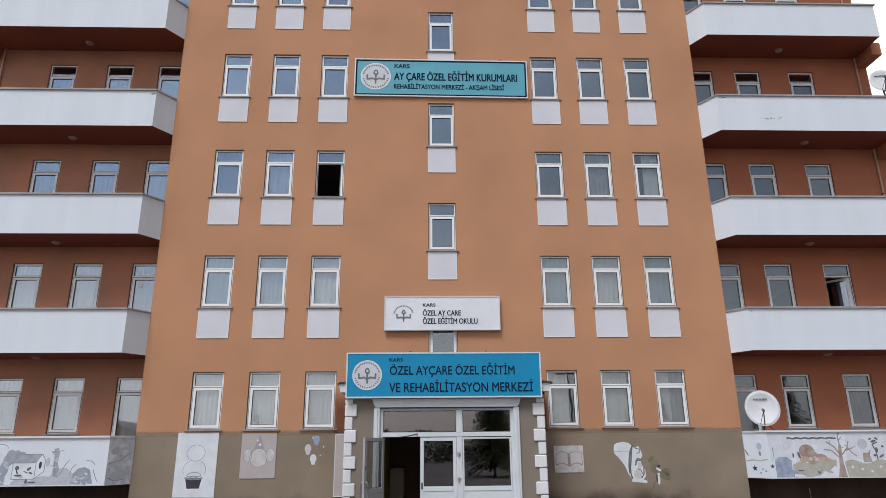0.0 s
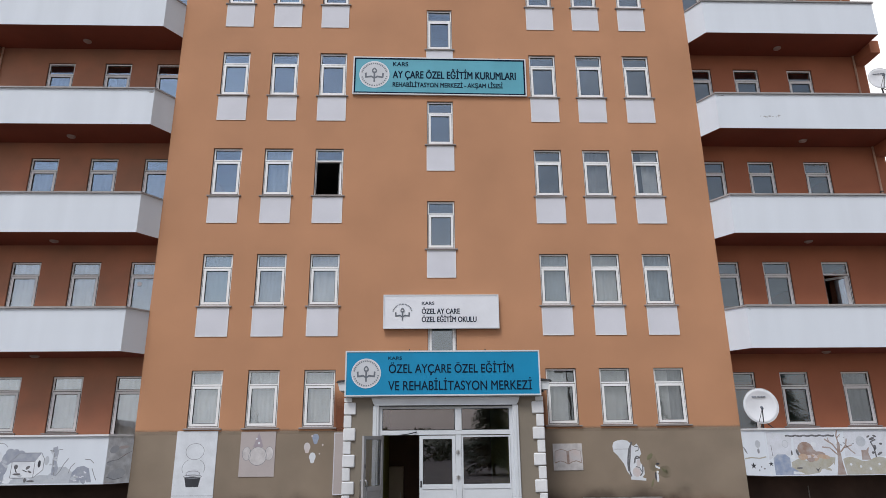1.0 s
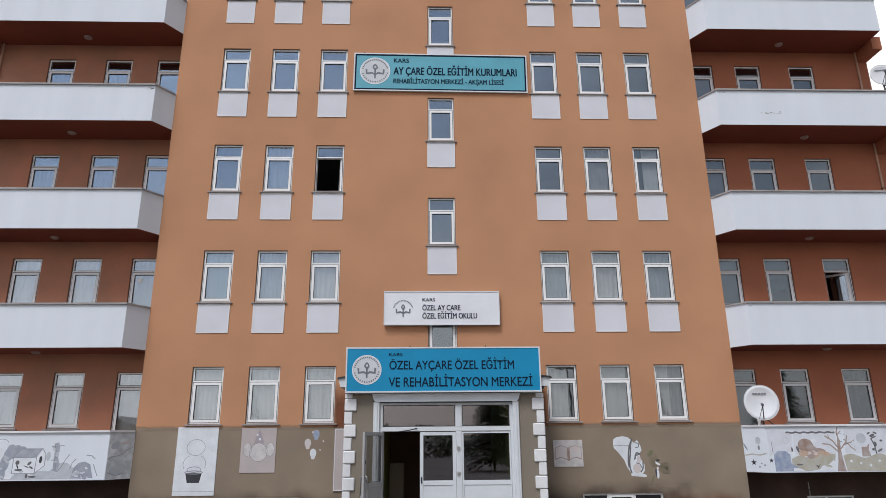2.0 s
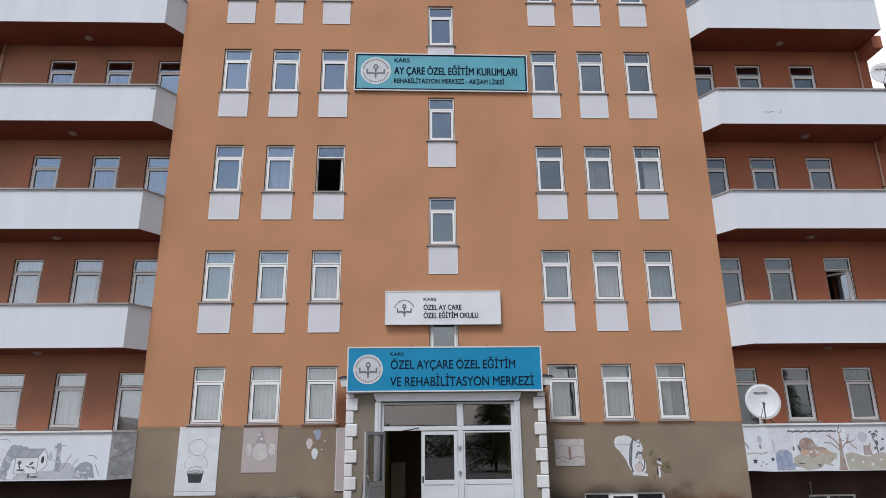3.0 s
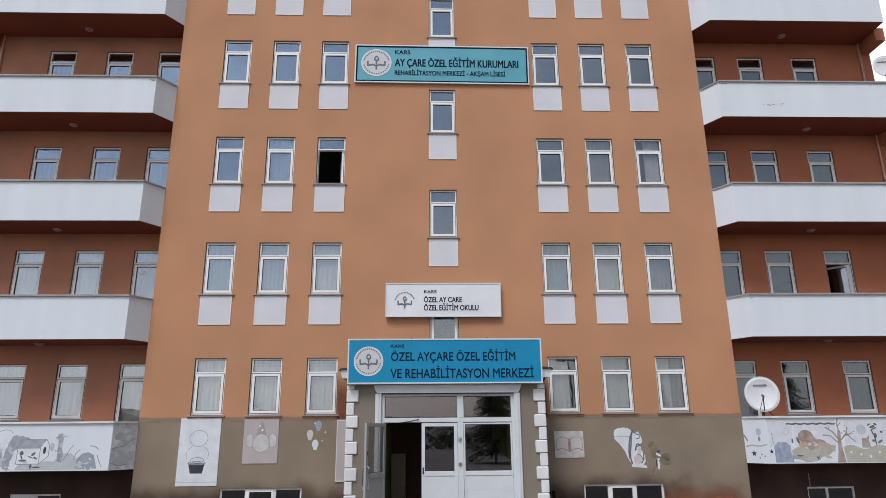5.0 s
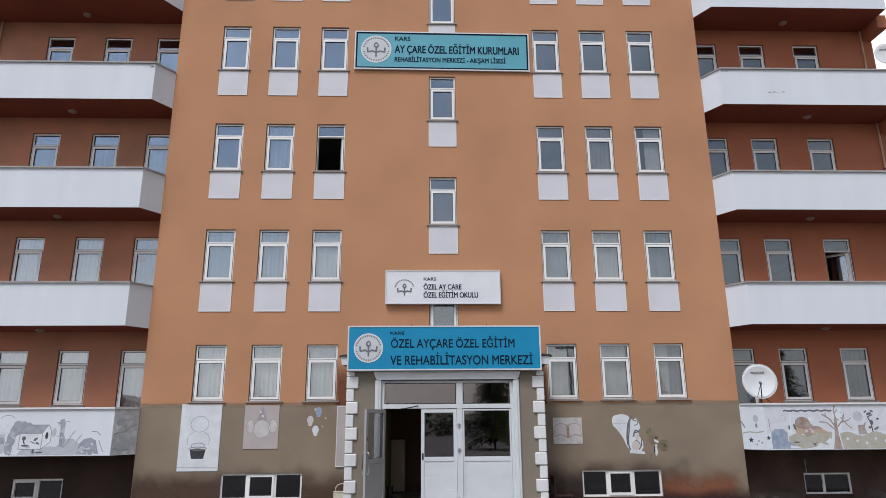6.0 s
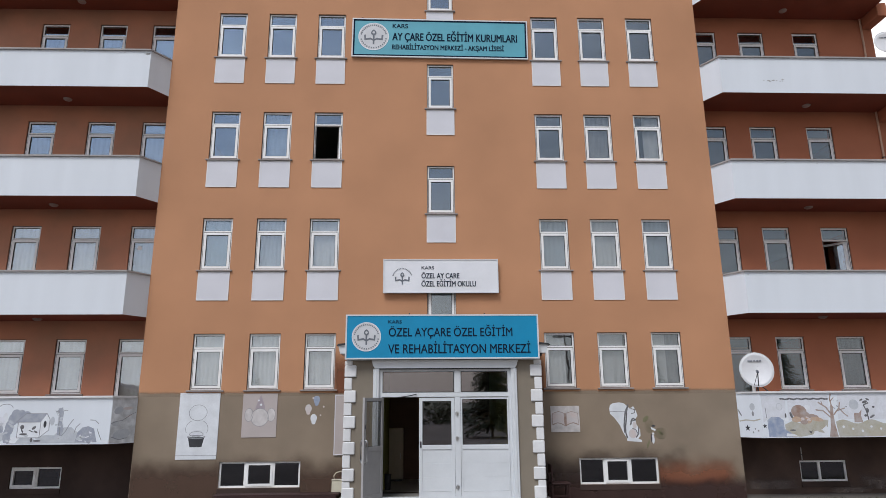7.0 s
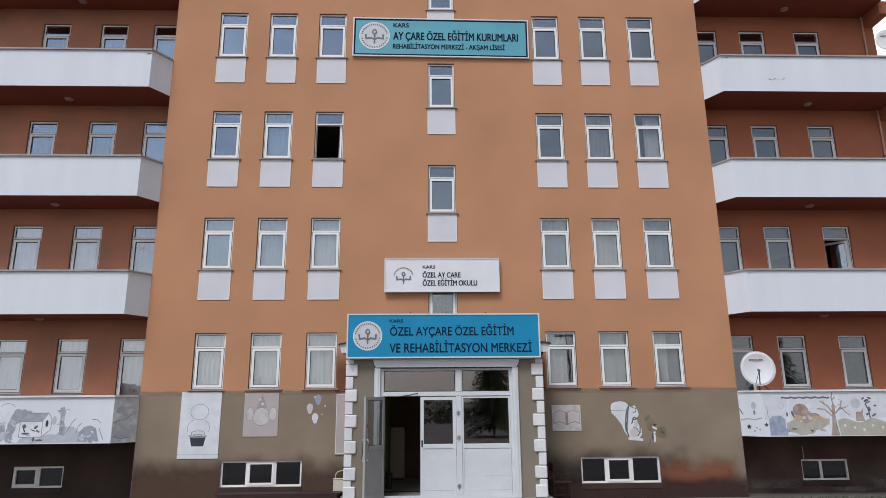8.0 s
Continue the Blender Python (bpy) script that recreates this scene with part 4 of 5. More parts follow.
for cx, cz, mat in ((-3.09, 1.86, ART_PINK), (-2.955, 1.63, ART_WHITE), (-2.895, 2.07, ART_BLUE)):
    drop = [(cx + 0.078 * math.cos(a), cz + 0.10 * math.sin(a) - (0.045 if math.sin(a) < -0.8 else 0)) for a in (2 * math.pi * k / 24 for k in range(24))]
    part("balloon", shapes([drop], 0.0, 0.003), mat, balloons)
part_each("speck", [oval(-2.72, 1.90, 0.02, 0.025, 10), oval(-2.79, 1.70, 0.018, 0.018, 10), oval(-2.98, 2.11, 0.02, 0.03, 10)], -0.001, 0.003, ART_PINK, balloons)
book = thing("wall_painting", "pale wall panel painted with an open book", "wall painting", group="wall paintings")
part("panel", one_box(2.855, 3.57, -0.012, 0.003, 1.255, 1.876, 0.003), ART_CHALK, book)
part_each("page", [[(2.90, 1.45), (3.02, 1.49), (3.20, 1.43), (3.20, 1.70), (3.05, 1.74), (2.91, 1.70)], [(3.23, 1.43), (3.40, 1.49), (3.53, 1.45), (3.52, 1.70), (3.38, 1.74), (3.23, 1.70)]], -0.016, -0.012, ART_PINK, book)
for e in (-1, 1):
    part("page_edge", shapes(stroke([(3.215 + e * 0.02, 1.70), (3.215 + e * 0.16, 1.745), (3.215 + e * 0.31, 1.70), (3.215 + e * 0.325, 1.45)], 0.014), -0.0172, -0.012), ART_BROWN, book)
part_each("spine", [[(3.18, 1.70), (3.25, 1.70), (3.245, 1.44), (3.215, 1.40), (3.185, 1.44)]], -0.018, -0.012, ART_BROWN, book)
part("cover_edge", shapes(stroke([(2.89, 1.43), (3.02, 1.475), (3.12, 1.45), (3.215, 1.40), (3.31, 1.45), (3.41, 1.475), (3.54, 1.43)], 0.022), -0.0175, -0.012), ART_BROWN, book)
blob = thing("wall_painting", "white rounded shape painted on the plaster, with dark strokes", "wall painting", group="wall paintings")
part_each("white_shape", [[(4.42, 1.93), (4.58, 1.955), (4.70, 1.93), (4.78, 1.86), (4.84, 1.80), (4.93, 1.86), (5.0, 1.72), (5.02, 1.62), (4.96, 1.55), (4.98, 1.42), (5.06, 1.30), (5.06, 1.15), (5.0, 1.08), (5.09, 1.05), (5.08, 1.0), (4.72, 1.03), (4.72, 1.10), (4.64, 1.22), (4.57, 1.40), (4.44, 1.58), (4.34, 1.68), (4.325, 1.80), (4.35, 1.89)]], -0.001, 0.003, ART_WHITE, blob)
for piece in (stroke([(4.79, 1.86), (4.72, 1.72), (4.69, 1.55), (4.67, 1.38), (4.68, 1.22)], 0.035), stroke([(4.86, 1.80), (4.96, 1.78), (4.95, 1.70), (4.87, 1.68)], 0.02), stroke([(4.97, 1.53), (4.86, 1.50), (4.82, 1.40)], 0.025), stroke([(4.86, 1.33), (4.95, 1.30), (5.0, 1.20)], 0.02)):
    part("dark_stroke", shapes(piece, -0.005, -0.001), ART_SHADE, blob)
for piece in (stroke([(4.80, 1.90), (4.755, 1.74), (4.735, 1.55), (4.70, 1.36), (4.70, 1.22), (4.735, 1.10)], 0.035), stroke([(4.98, 1.52), (4.90, 1.57), (4.85, 1.50), (4.845, 1.42)], 0.034), stroke([(5.03, 1.36), (5.02, 1.20), (4.95, 1.11)], 0.028), stroke([(4.34, 1.735), (4.72, 1.735)], 0.008)):
    part("dark_stroke", shapes(piece, -0.006, -0.001), ART_SHADE, blob)
part_each("brown_patch", [oval(4.87, 1.20, 0.10, 0.11, 16), oval(4.93, 1.40, 0.05, 0.09, 14)], -0.003, -0.001, ART_PINK, blob)
flower = thing("wall_painting", "faded green plant with white marks painted on the plaster", "wall painting", group="wall paintings")
part_each("white_mark", [[(5.33, 1.36), (5.45, 1.30), (5.44, 1.26), (5.34, 1.30)], oval(5.37, 1.07, 0.035, 0.11, 12), oval(5.38, 1.20, 0.03, 0.025, 10)], -0.001, 0.003, ART_WHITE, flower)
part_each("dark_marks", [oval(5.40, 1.385, 0.045, 0.025, 12), oval(5.33, 1.10, 0.02, 0.10, 12)], -0.004, 0.003, ART_DARK, flower)
part("leaf_blot", shapes([oval(5.26, 1.45, 0.13, 0.24, 18, 0.2), oval(5.58, 1.20, 0.17, 0.14, 18)], 0.0, 0.003), stain_material("faded_green_blot", (0.16, 0.16, 0.085), 0.28, "both"), flower)
part("leaves", shapes([oval(5.22, 1.55, 0.10, 0.05, 14, 0.8), oval(5.56, 1.22, 0.09, 0.035, 14, -0.6), oval(5.24, 0.95, 0.11, 0.025, 14, 1.2)], 0.0, 0.003), material("faded_green_paint", (0.20, 0.19, 0.11), 0.9, 0.1, 40, 0.1, 3.0, 0.1), flower)

# ---- murals on the lowest balconies ----
MY = FRONT_Y
mural = thing("mural", "faded grey mural of a hut and bushes on the parapet", "mural", group="murals on the parapets")
part_each("hill", [[(-9.85, 1.12)] + [(-9.85 + 0.155 * k, 1.20 + 0.10 * math.sin(k * 0.9) + 0.20 * math.exp(-((k - 8.2) / 2.6) ** 2)) for k in range(13)] + [(-7.95, 1.12)]], MY - 0.003, MY, ART_GREY, mural)
part_each("bush", [oval(-9.80 + 0.10 * k, 1.66 + 0.05 * (k % 2), 0.11, 0.14, 14) for k in range(4)] + [oval(-9.86, 1.48, 0.10, 0.18, 14), oval(-9.92, 1.30, 0.07, 0.17, 14), oval(-9.62, 1.78, 0.09, 0.10, 14), oval(-9.75, 1.80, 0.10, 0.09, 14)], MY - 0.004, MY, ART_BUSH, mural)
part_each("hut_wall", [[(-9.67, 1.25), (-9.16, 1.25), (-9.16, 1.60), (-9.67, 1.60)], [(-9.16, 1.25), (-8.96, 1.42), (-8.96, 1.66), (-9.06, 1.76), (-9.16, 1.60)]], MY - 0.008, MY - 0.004, ART_WHITE, mural)
part_each("hut_roof", [[(-9.72, 1.60), (-9.16, 1.60), (-9.04, 1.79), (-9.52, 1.79)]], MY - 0.011, MY - 0.004, ART_BUSH, mural)
for piece in (stroke([(-9.67, 1.25), (-9.16, 1.25), (-9.16, 1.60), (-9.67, 1.60), (-9.67, 1.25)], 0.014), stroke([(-9.16, 1.25), (-8.96, 1.42), (-8.96, 1.66), (-9.04, 1.79)], 0.014), stroke([(-9.72, 1.60), (-9.52, 1.79), (-9.04, 1.79)], 0.014)):
    part("hut_line", shapes(piece, MY - 0.014, MY - 0.004), ART_LINE, mural)
part_each("hut_opening", [oval(-9.06, 1.55, 0.033, 0.08, 14), oval(-9.52, 1.34, 0.08, 0.012, 10), oval(-9.56, 1.40, 0.014, 0.05, 10, 0.5), oval(-9.36, 1.40, 0.07, 0.010, 10, -0.4)], MY - 0.016, MY - 0.004, ART_DARK, mural)
part_each("hut_mark", [oval(-9.57, 1.49, 0.045, 0.05, 12), oval(-9.53, 1.33, 0.09, 0.022, 12), oval(-9.30, 1.47, 0.055, 0.03, 12, 0.7), oval(-9.25, 1.38, 0.05, 0.02, 12, -0.5), oval(-9.33, 1.20, 0.03, 0.05, 10), oval(-9.20, 1.18, 0.09, 0.02, 10)], MY - 0.017, MY - 0.004, ART_SHADE, mural)
part_each("pale_gap", [oval(-9.98, 1.62, 0.07, 0.20, 16), oval(-9.72, 1.20, 0.14, 0.07, 16), oval(-10.2, 1.70, 0.10, 0.16, 16)], MY - 0.005, MY, ART_WHITE, mural)
part_each("slate_blot", [oval(-10.10, 1.45, 0.10, 0.13, 16, 0.4), oval(-9.86, 1.25, 0.05, 0.14, 14), oval(-10.28, 1.50, 0.09, 0.16, 14, -0.3), oval(-10.5, 1.55, 0.14, 0.20, 16), oval(-8.05, 1.24, 0.07, 0.14, 14, 0.35)], MY - 0.0055, MY, ART_BUSH, mural)
for piece in (stroke([(-8.79, 1.86), (-8.74, 1.72), (-8.75, 1.55), (-8.70, 1.38), (-8.72, 1.22)], 0.020), stroke([(-8.66, 1.28), (-8.57, 1.40), (-8.50, 1.55), (-8.42, 1.66)], 0.016), stroke([(-7.86, 1.44), (-7.80, 1.30), (-7.74, 1.18)], 0.016), stroke([(-8.04, 1.64), (-7.92, 1.63), (-7.83, 1.55)], 0.016), stroke([(-8.38, 1.34), (-8.34, 1.48), (-8.26, 1.56)], 0.016)):
    part("sooty_stroke", shapes(piece, MY - 0.0075, MY), ART_LINE, mural)
part_each("slate_wash", [[(-8.34, 1.14), (-8.30, 1.36), (-8.20, 1.47), (-8.06, 1.50), (-7.93, 1.44), (-7.84, 1.14), (-7.95, 1.14), (-8.02, 1.34), (-8.10, 1.32), (-8.12, 1.14)], [(-8.80, 1.90), (-8.70, 1.93), (-8.66, 1.80), (-8.68, 1.60), (-8.62, 1.44), (-8.66, 1.28), (-8.76, 1.30), (-8.77, 1.50), (-8.74, 1.70)]], MY - 0.0062, MY, ART_BUSH, mural)
part_each("white_wash", [[(-8.10, 1.14), (-8.06, 1.30), (-7.99, 1.30), (-8.02, 1.14)]], MY - 0.0068, MY, ART_LILAC, mural)
part("grey_strokes", shapes([oval(-8.72, 1.55, 0.055, 0.24, 16, 0.1), oval(-8.78, 1.82, 0.06, 0.045, 12)], MY - 0.005, MY), ART_GREY, mural)
for piece in (stroke([(-8.86, 1.85), (-8.74, 1.80), (-8.64, 1.86), (-8.57, 1.86)], 0.014), ring(-10.0, 1.92, 0.16, 0.09, 0.012, 18, 0, 170)):
    part("thin_stroke", shapes(piece, MY - 0.006, MY), ART_LINE, mural)
part_each("wash", [oval(-8.95, 1.22, 0.25, 0.09), oval(-9.40, 1.16, 0.32, 0.05), oval(-8.42, 1.21, 0.28, 0.09), oval(-10.15, 1.28, 0.20, 0.14), oval(-10.5, 1.2, 0.25, 0.08), oval(-8.9, 1.62, 0.05, 0.10)], MY - 0.0022, MY, ART_GREY, mural)
part_each("shaded_round", [oval(-8.02, 1.28, 0.09, 0.15, 16, 0.3), oval(-10.08, 1.60, 0.10, 0.12, 14)], MY - 0.0045, MY, ART_LILAC, mural)

# the canted end carries a separate, greyer picture
cant = thing("mural", "grey weathered picture on the canted parapet end", "mural", Matrix.Translation((-7.57, -0.54, 0)) @ pose(0, 0, 0, 0, 0, math.degrees(math.atan2(0.538, 0.35))), group="murals on the parapets")
CW = math.hypot(0.538, 0.35)
CANT_GREY = material("weathered_pale_paint", (0.67, 0.69, 0.71), 0.85, 0.12, 30, 0.3, 5.0, 0.1)
part("ground_coat", one_box(0.01, CW - 0.005, -0.003, 0.0, 1.11, 2.14), CANT_GREY, cant)
part_each("grey_patch", [oval(0.18, 1.85, 0.12, 0.08, 16, 0.4), oval(0.3, 1.3, 0.22, 0.12, 18, 0.2), oval(0.12, 1.55, 0.09, 0.06, 14)], -0.005, -0.003, ART_GREY, cant)
part_each("brown_patch", [oval(0.42, 1.90, 0.14, 0.035, 14, 0.1), oval(0.45, 1.72, 0.12, 0.02, 14, 0.4)], -0.006, -0.003, ART_PINK, cant)
for piece in (stroke([(0.02, 1.55), (0.15, 1.60), (0.3, 1.62), (0.5, 1.75), (0.62, 1.80)], 0.014), stroke([(0.05, 1.25), (0.25, 1.18), (0.45, 1.22)], 0.014)):
    part("thin_stroke", shapes(piece, -0.007, -0.003), ART_LINE, cant)

mural2 = thing("mural", "faded mural of a bare tree and bushes on the parapet", "mural", group="murals on the parapets")
part_each("lilac_sky", [[(7.90, 1.45), (8.05, 1.55), (8.45, 1.55), (8.50, 1.95), (8.30, 2.05), (7.90, 2.10)], [(8.52, 1.50), (9.50, 1.50), (9.56, 1.75), (9.55, 2.08), (8.55, 2.08)], [(9.74, 1.52), (10.9, 1.52), (11.5, 1.6), (11.5, 2.08), (9.80, 2.10)]], MY - 0.002, MY, ART_LILAC, mural2)
part_each("olive_ground", [[(8.42, 1.14), (8.42, 1.40), (8.60, 1.48), (8.85, 1.42), (9.05, 1.50), (9.25, 1.52), (9.50, 1.50), (9.46, 1.34), (9.25, 1.26), (9.05, 1.16), (8.80, 1.12), (8.60, 1.12)]], MY - 0.003, MY, ART_OLIVE, mural2)
part_each("olive_hill", [[(9.72, 1.11)] + [(9.68 + 0.09 * k, 1.46 + 0.05 * math.sin(k * 0.8)) for k in range(22)] + [(11.6, 1.11)]], MY - 0.003, MY, ART_OLIVE, mural2)
part_each("blue_shape", [[(8.0, 1.12), (8.0, 1.50), (8.10, 1.58), (8.30, 1.58), (8.40, 1.50), (8.40, 1.30), (8.56, 1.20), (8.58, 1.12)]], MY - 0.005, MY, ART_BLUE, mural2)
part_each("brown_bush", [oval(8.80, 1.70, 0.19, 0.16, 20), oval(8.92, 1.58, 0.16, 0.13, 18, -0.2), oval(9.12, 1.58, 0.15, 0.06, 16, -0.1), oval(8.90, 1.47, 0.10, 0.07, 14)], MY - 0.006, MY, ART_BROWN, mural2)
part_each("trunk", [[(9.48, 1.11), (9.70, 1.11), (9.66, 1.35), (9.645, 1.62), (9.66, 1.80), (9.62, 1.90), (9.58, 1.80), (9.565, 1.60), (9.54, 1.35)]], MY - 0.009, MY, ART_BROWN, mural2)
for piece in (stroke([(9.60, 1.62), (9.48, 1.80), (9.30, 1.92)], 0.035), stroke([(9.58, 1.55), (9.40, 1.72), (9.22, 1.74)], 0.03), stroke([(9.62, 1.85), (9.60, 2.0), (9.64, 2.12)], 0.03), stroke([(9.65, 1.62), (9.80, 1.78), (9.84, 1.92)], 0.03), stroke([(9.76, 1.72), (9.95, 1.78)], 0.025), stroke([(9.40, 1.86), (9.38, 1.95)], 0.02), stroke([(9.80, 1.78), (9.90, 1.66), (10.0, 1.58)], 0.025), stroke([(9.62, 1.95), (9.70, 2.03)], 0.02)):
    part("branch", shapes(piece, MY - 0.008, MY), ART_BROWN, mural2)
part("wavy_band", shapes(stroke([(8.36 + 0.06 * k, 2.0 + 0.012 * math.sin(k * 1.9)) for k in range(21)], 0.04), MY - 0.004, MY), ART_SHADE, mural2)
for piece in (stroke([(7.99, 1.55), (7.98, 1.80)], 0.01), stroke([(10.50, 1.50), (10.48, 1.70), (10.42, 1.85), (10.55, 1.90)], 0.03), [oval(10.46, 1.92, 0.07, 0.03, 12, 0.3)], [oval(10.50, 1.72, 0.04, 0.06, 12)]):
    part("dark_mark", shapes(piece, MY - 0.010, MY), ART_SHADE, mural2)
for piece in (ring(8.33, 1.82, 0.07, 0.08, 0.012), [oval(10.18, 1.86, 0.12, 0.12, 16)]):
    part("pale_round", shapes(piece, MY - 0.004, MY), ART_GREY, mural2)
part_each("dark_leaf", [oval(10.38, 1.97, 0.045, 0.02, 12, 0.5), oval(10.54, 1.98, 0.05, 0.022, 12, -0.4), oval(10.44, 1.60, 0.035, 0.03, 12), oval(10.60, 1.58, 0.07, 0.025, 14, 0.5), oval(10.66, 1.80, 0.035, 0.025, 12)], MY - 0.011, MY, ART_SHADE, mural2)
part_each("white_corner", [[(9.06, 1.13), (9.12, 1.24), (9.30, 1.27), (9.44, 1.38), (9.47, 1.13)], [(8.42, 1.13), (8.44, 1.20), (8.62, 1.18), (8.72, 1.13)]], MY - 0.0052, MY, ART_WHITE, mural2)
part_each("small_mark", [[(8.98, 1.26), (9.03, 1.18), (9.10, 1.29), (9.05, 1.24)], oval(8.60, 1.27, 0.08, 0.018, 10), oval(8.46, 1.60, 0.02, 0.07, 10), oval(8.60, 1.62, 0.03, 0.08, 10, 0.3)], MY - 0.0125, MY, ART_SHADE, mural2)
part_each("ochre_patch", [oval(9.0, 1.50, 0.10, 0.08, 14), oval(9.22, 1.52, 0.16, 0.05, 14, -0.15), oval(8.72, 1.52, 0.12, 0.07, 14)], MY - 0.0068, MY, material("ochre_mural_paint", (0.42, 0.28, 0.19), 0.85, 0.12, 40, 0.4, 9.0, 0.1, tint=(0.60, 0.56, 0.50)), mural2)
part_each("stump", [[(10.14, 1.44), (10.36, 1.44), (10.32, 1.60), (10.36, 1.74), (10.28, 1.66), (10.16, 1.66)]], MY - 0.0065, MY, ART_BROWN, mural2)
part_each("pale_flower", [oval(9.85 + 0.23 * k, 1.34 - 0.05 * (k % 3), 0.03, 0.03, 8) for k in range(7)] + [oval(9.02, 1.80, 0.07, 0.06, 10), oval(8.48, 1.52, 0.05, 0.05, 10)], MY - 0.011, MY, ART_WHITE, mural2)


def star(cx, cz, r):
    return [(cx + (r if k % 2 == 0 else r * 0.42) * math.sin(math.pi * k / 5), cz + (r if k % 2 == 0 else r * 0.42) * math.cos(math.pi * k / 5)) for k in range(10)]


part_each("star_flower", [star(7.925, 1.37, 0.06)], MY - 0.005, MY, ART_DARK, mural2)
cant2 = thing("mural", "star flowers and grass painted on the canted parapet end", "mural", Matrix.Translation((BLOCK_R, -0.002, 0)) @ pose(0, 0, 0, 0, 0, -math.degrees(math.atan2(0.538, 0.31))), group="murals on the parapets")
part_each("star_flower", [star(0.22, 1.32, 0.08)], -0.004, 0.0, ART_DARK, cant2)
part_each("speck", [oval(0.36, 1.22, 0.02, 0.025, 8), oval(0.42, 1.30, 0.02, 0.02, 8), oval(0.50, 1.26, 0.025, 0.02, 8), oval(0.05, 1.68, 0.02, 0.10, 10, 0.5), oval(0.40, 1.66, 0.03, 0.06, 10)], -0.004, 0.0, ART_LINE, cant2)
part("grass_line", shapes(stroke([(0.02, 1.48), (0.2, 1.51), (0.4, 1.49), (0.58, 1.53)], 0.03), -0.003, 0.0), ART_OLIVE, cant2)
part_each("pale_flower", [oval(0.40, 1.82, 0.07, 0.09, 12)], -0.003, 0.0, ART_GREY, cant2)

for owner, base in ((bowl, -0.014), (rounds, -0.012), (book, -0.012), (blob, 0.0), (flower, 0.0), (mural, MY), (mural2, MY), (cant, 0.0), (cant2, 0.0)):
    flatten(owner, base)

# ---- satellite dishes ----
DISH = material("grey_dish_paint", (0.66, 0.66, 0.67), 0.5, 0.04, 20, 0.08, 3.0, 0.03)


def dish(r, m, label):
    """A dish facing -y, its rim's middle at the origin."""
    t = thing("satellite_dish", label, "satellite dish", m, group="satellite dishes")
    bm = bmesh.new()
    rings = []
    for side, off in ((0, 0.0), (1, 0.012)):
        for k in range(1, 7):
            q = k / 6
            rings.append([bm.verts.new((r * 0.97 * q * math.cos(a), off + r * 0.22 * (1 - q * q), r * 1.05 * q * math.sin(a))) for a in (2 * math.pi * j / 36 for j in range(36))])
    for base in (0, 6):
        mid = bm.verts.new((0, r * 0.22 + (0.012 if base else 0), 0))
        for j in range(36):
            bm.faces.new((mid, rings[base][j], rings[base][(j + 1) % 36]))
        for k in range(5):
            a, b = rings[base + k], rings[base + k + 1]
            for j in range(36):
                bm.faces.new((a[j], a[(j + 1) % 36], b[(j + 1) % 36], b[j]))
    for j in range(36):
        bm.faces.new((rings[5][j], rings[5][(j + 1) % 36], rings[11][(j + 1) % 36], rings[11][j]))
    part("reflector", bm, DISH, t, smooth=True)
    rim = tube(bmesh.new(), [(r * 0.975 * math.cos(a), 0.004, r * 1.055 * math.sin(a)) for a in (2 * math.pi * j / 36 for j in range(37))], 0.008, 6)
    part("rim", rim, DISH, t)
    part("maker_mark", shapes([[(x, 0.52 * r), (x + 0.05, 0.52 * r), (x + 0.05, 0.60 * r), (x, 0.60 * r)] for x in (-0.17, -0.11, -0.04, 0.03, 0.09)], 0.09 * r, 0.125 * r), MUTED_INK, t, "row of faded bars")
    part("bolts", shapes([oval(sx * 0.13 * r, 0.10 * r + sz * 0.13 * r, 0.009, 0.009, 8) for sx in (-1, 1) for sz in (-1, 1)], 0.205 * r, 0.22 * r), STEEL, t)
    part("feed_arm", tube(bmesh.new(), [(0.0, 0.10 * r, -1.02 * r), (-0.12 * r, -0.75 * r, -0.35 * r)], 0.012), DARK_METAL, t)
    part("feed_stay", tube(bmesh.new(), [(-0.25 * r, 0.04 * r, -0.95 * r), (-0.13 * r, -0.72 * r, -0.35 * r)], 0.007), DARK_METAL, t)
    lnb = tube(bmesh.new(), [(-0.12 * r, -0.80 * r, -0.32 * r), (-0.12 * r, -0.62 * r, -0.20 * r)], 0.03, 12)
    part("feed_horn", lnb, MUTED_INK, t)
    part("back_bracket", one_box(-0.06, 0.06, 0.23 * r, 0.23 * r + 0.08, -0.12, 0.12, 0.01), DARK_METAL, t)
    part("mast", tube(bmesh.new(), [(0.0, 0.23 * r + 0.06, 0.1), (0.0, 0.23 * r + 0.06, -1.30 * r)], 0.022, 10), DARK_METAL, t)
    part("mast_leg", tube(bmesh.new(), [(0.0, 0.23 * r + 0.06, -0.75 * r), (0.55 * r, 0.23 * r + 0.02, -1.30 * r)], 0.012), DARK_METAL, t)
    return t


dish(0.40, pose(7.905, -0.50, 2.71, -8, 0, -16), "pale round satellite dish standing on the balcony coping")
dish(0.34, pose(12.86, -0.40, 11.84, -10, 0, -14), "pale round satellite dish on the high balcony's end")

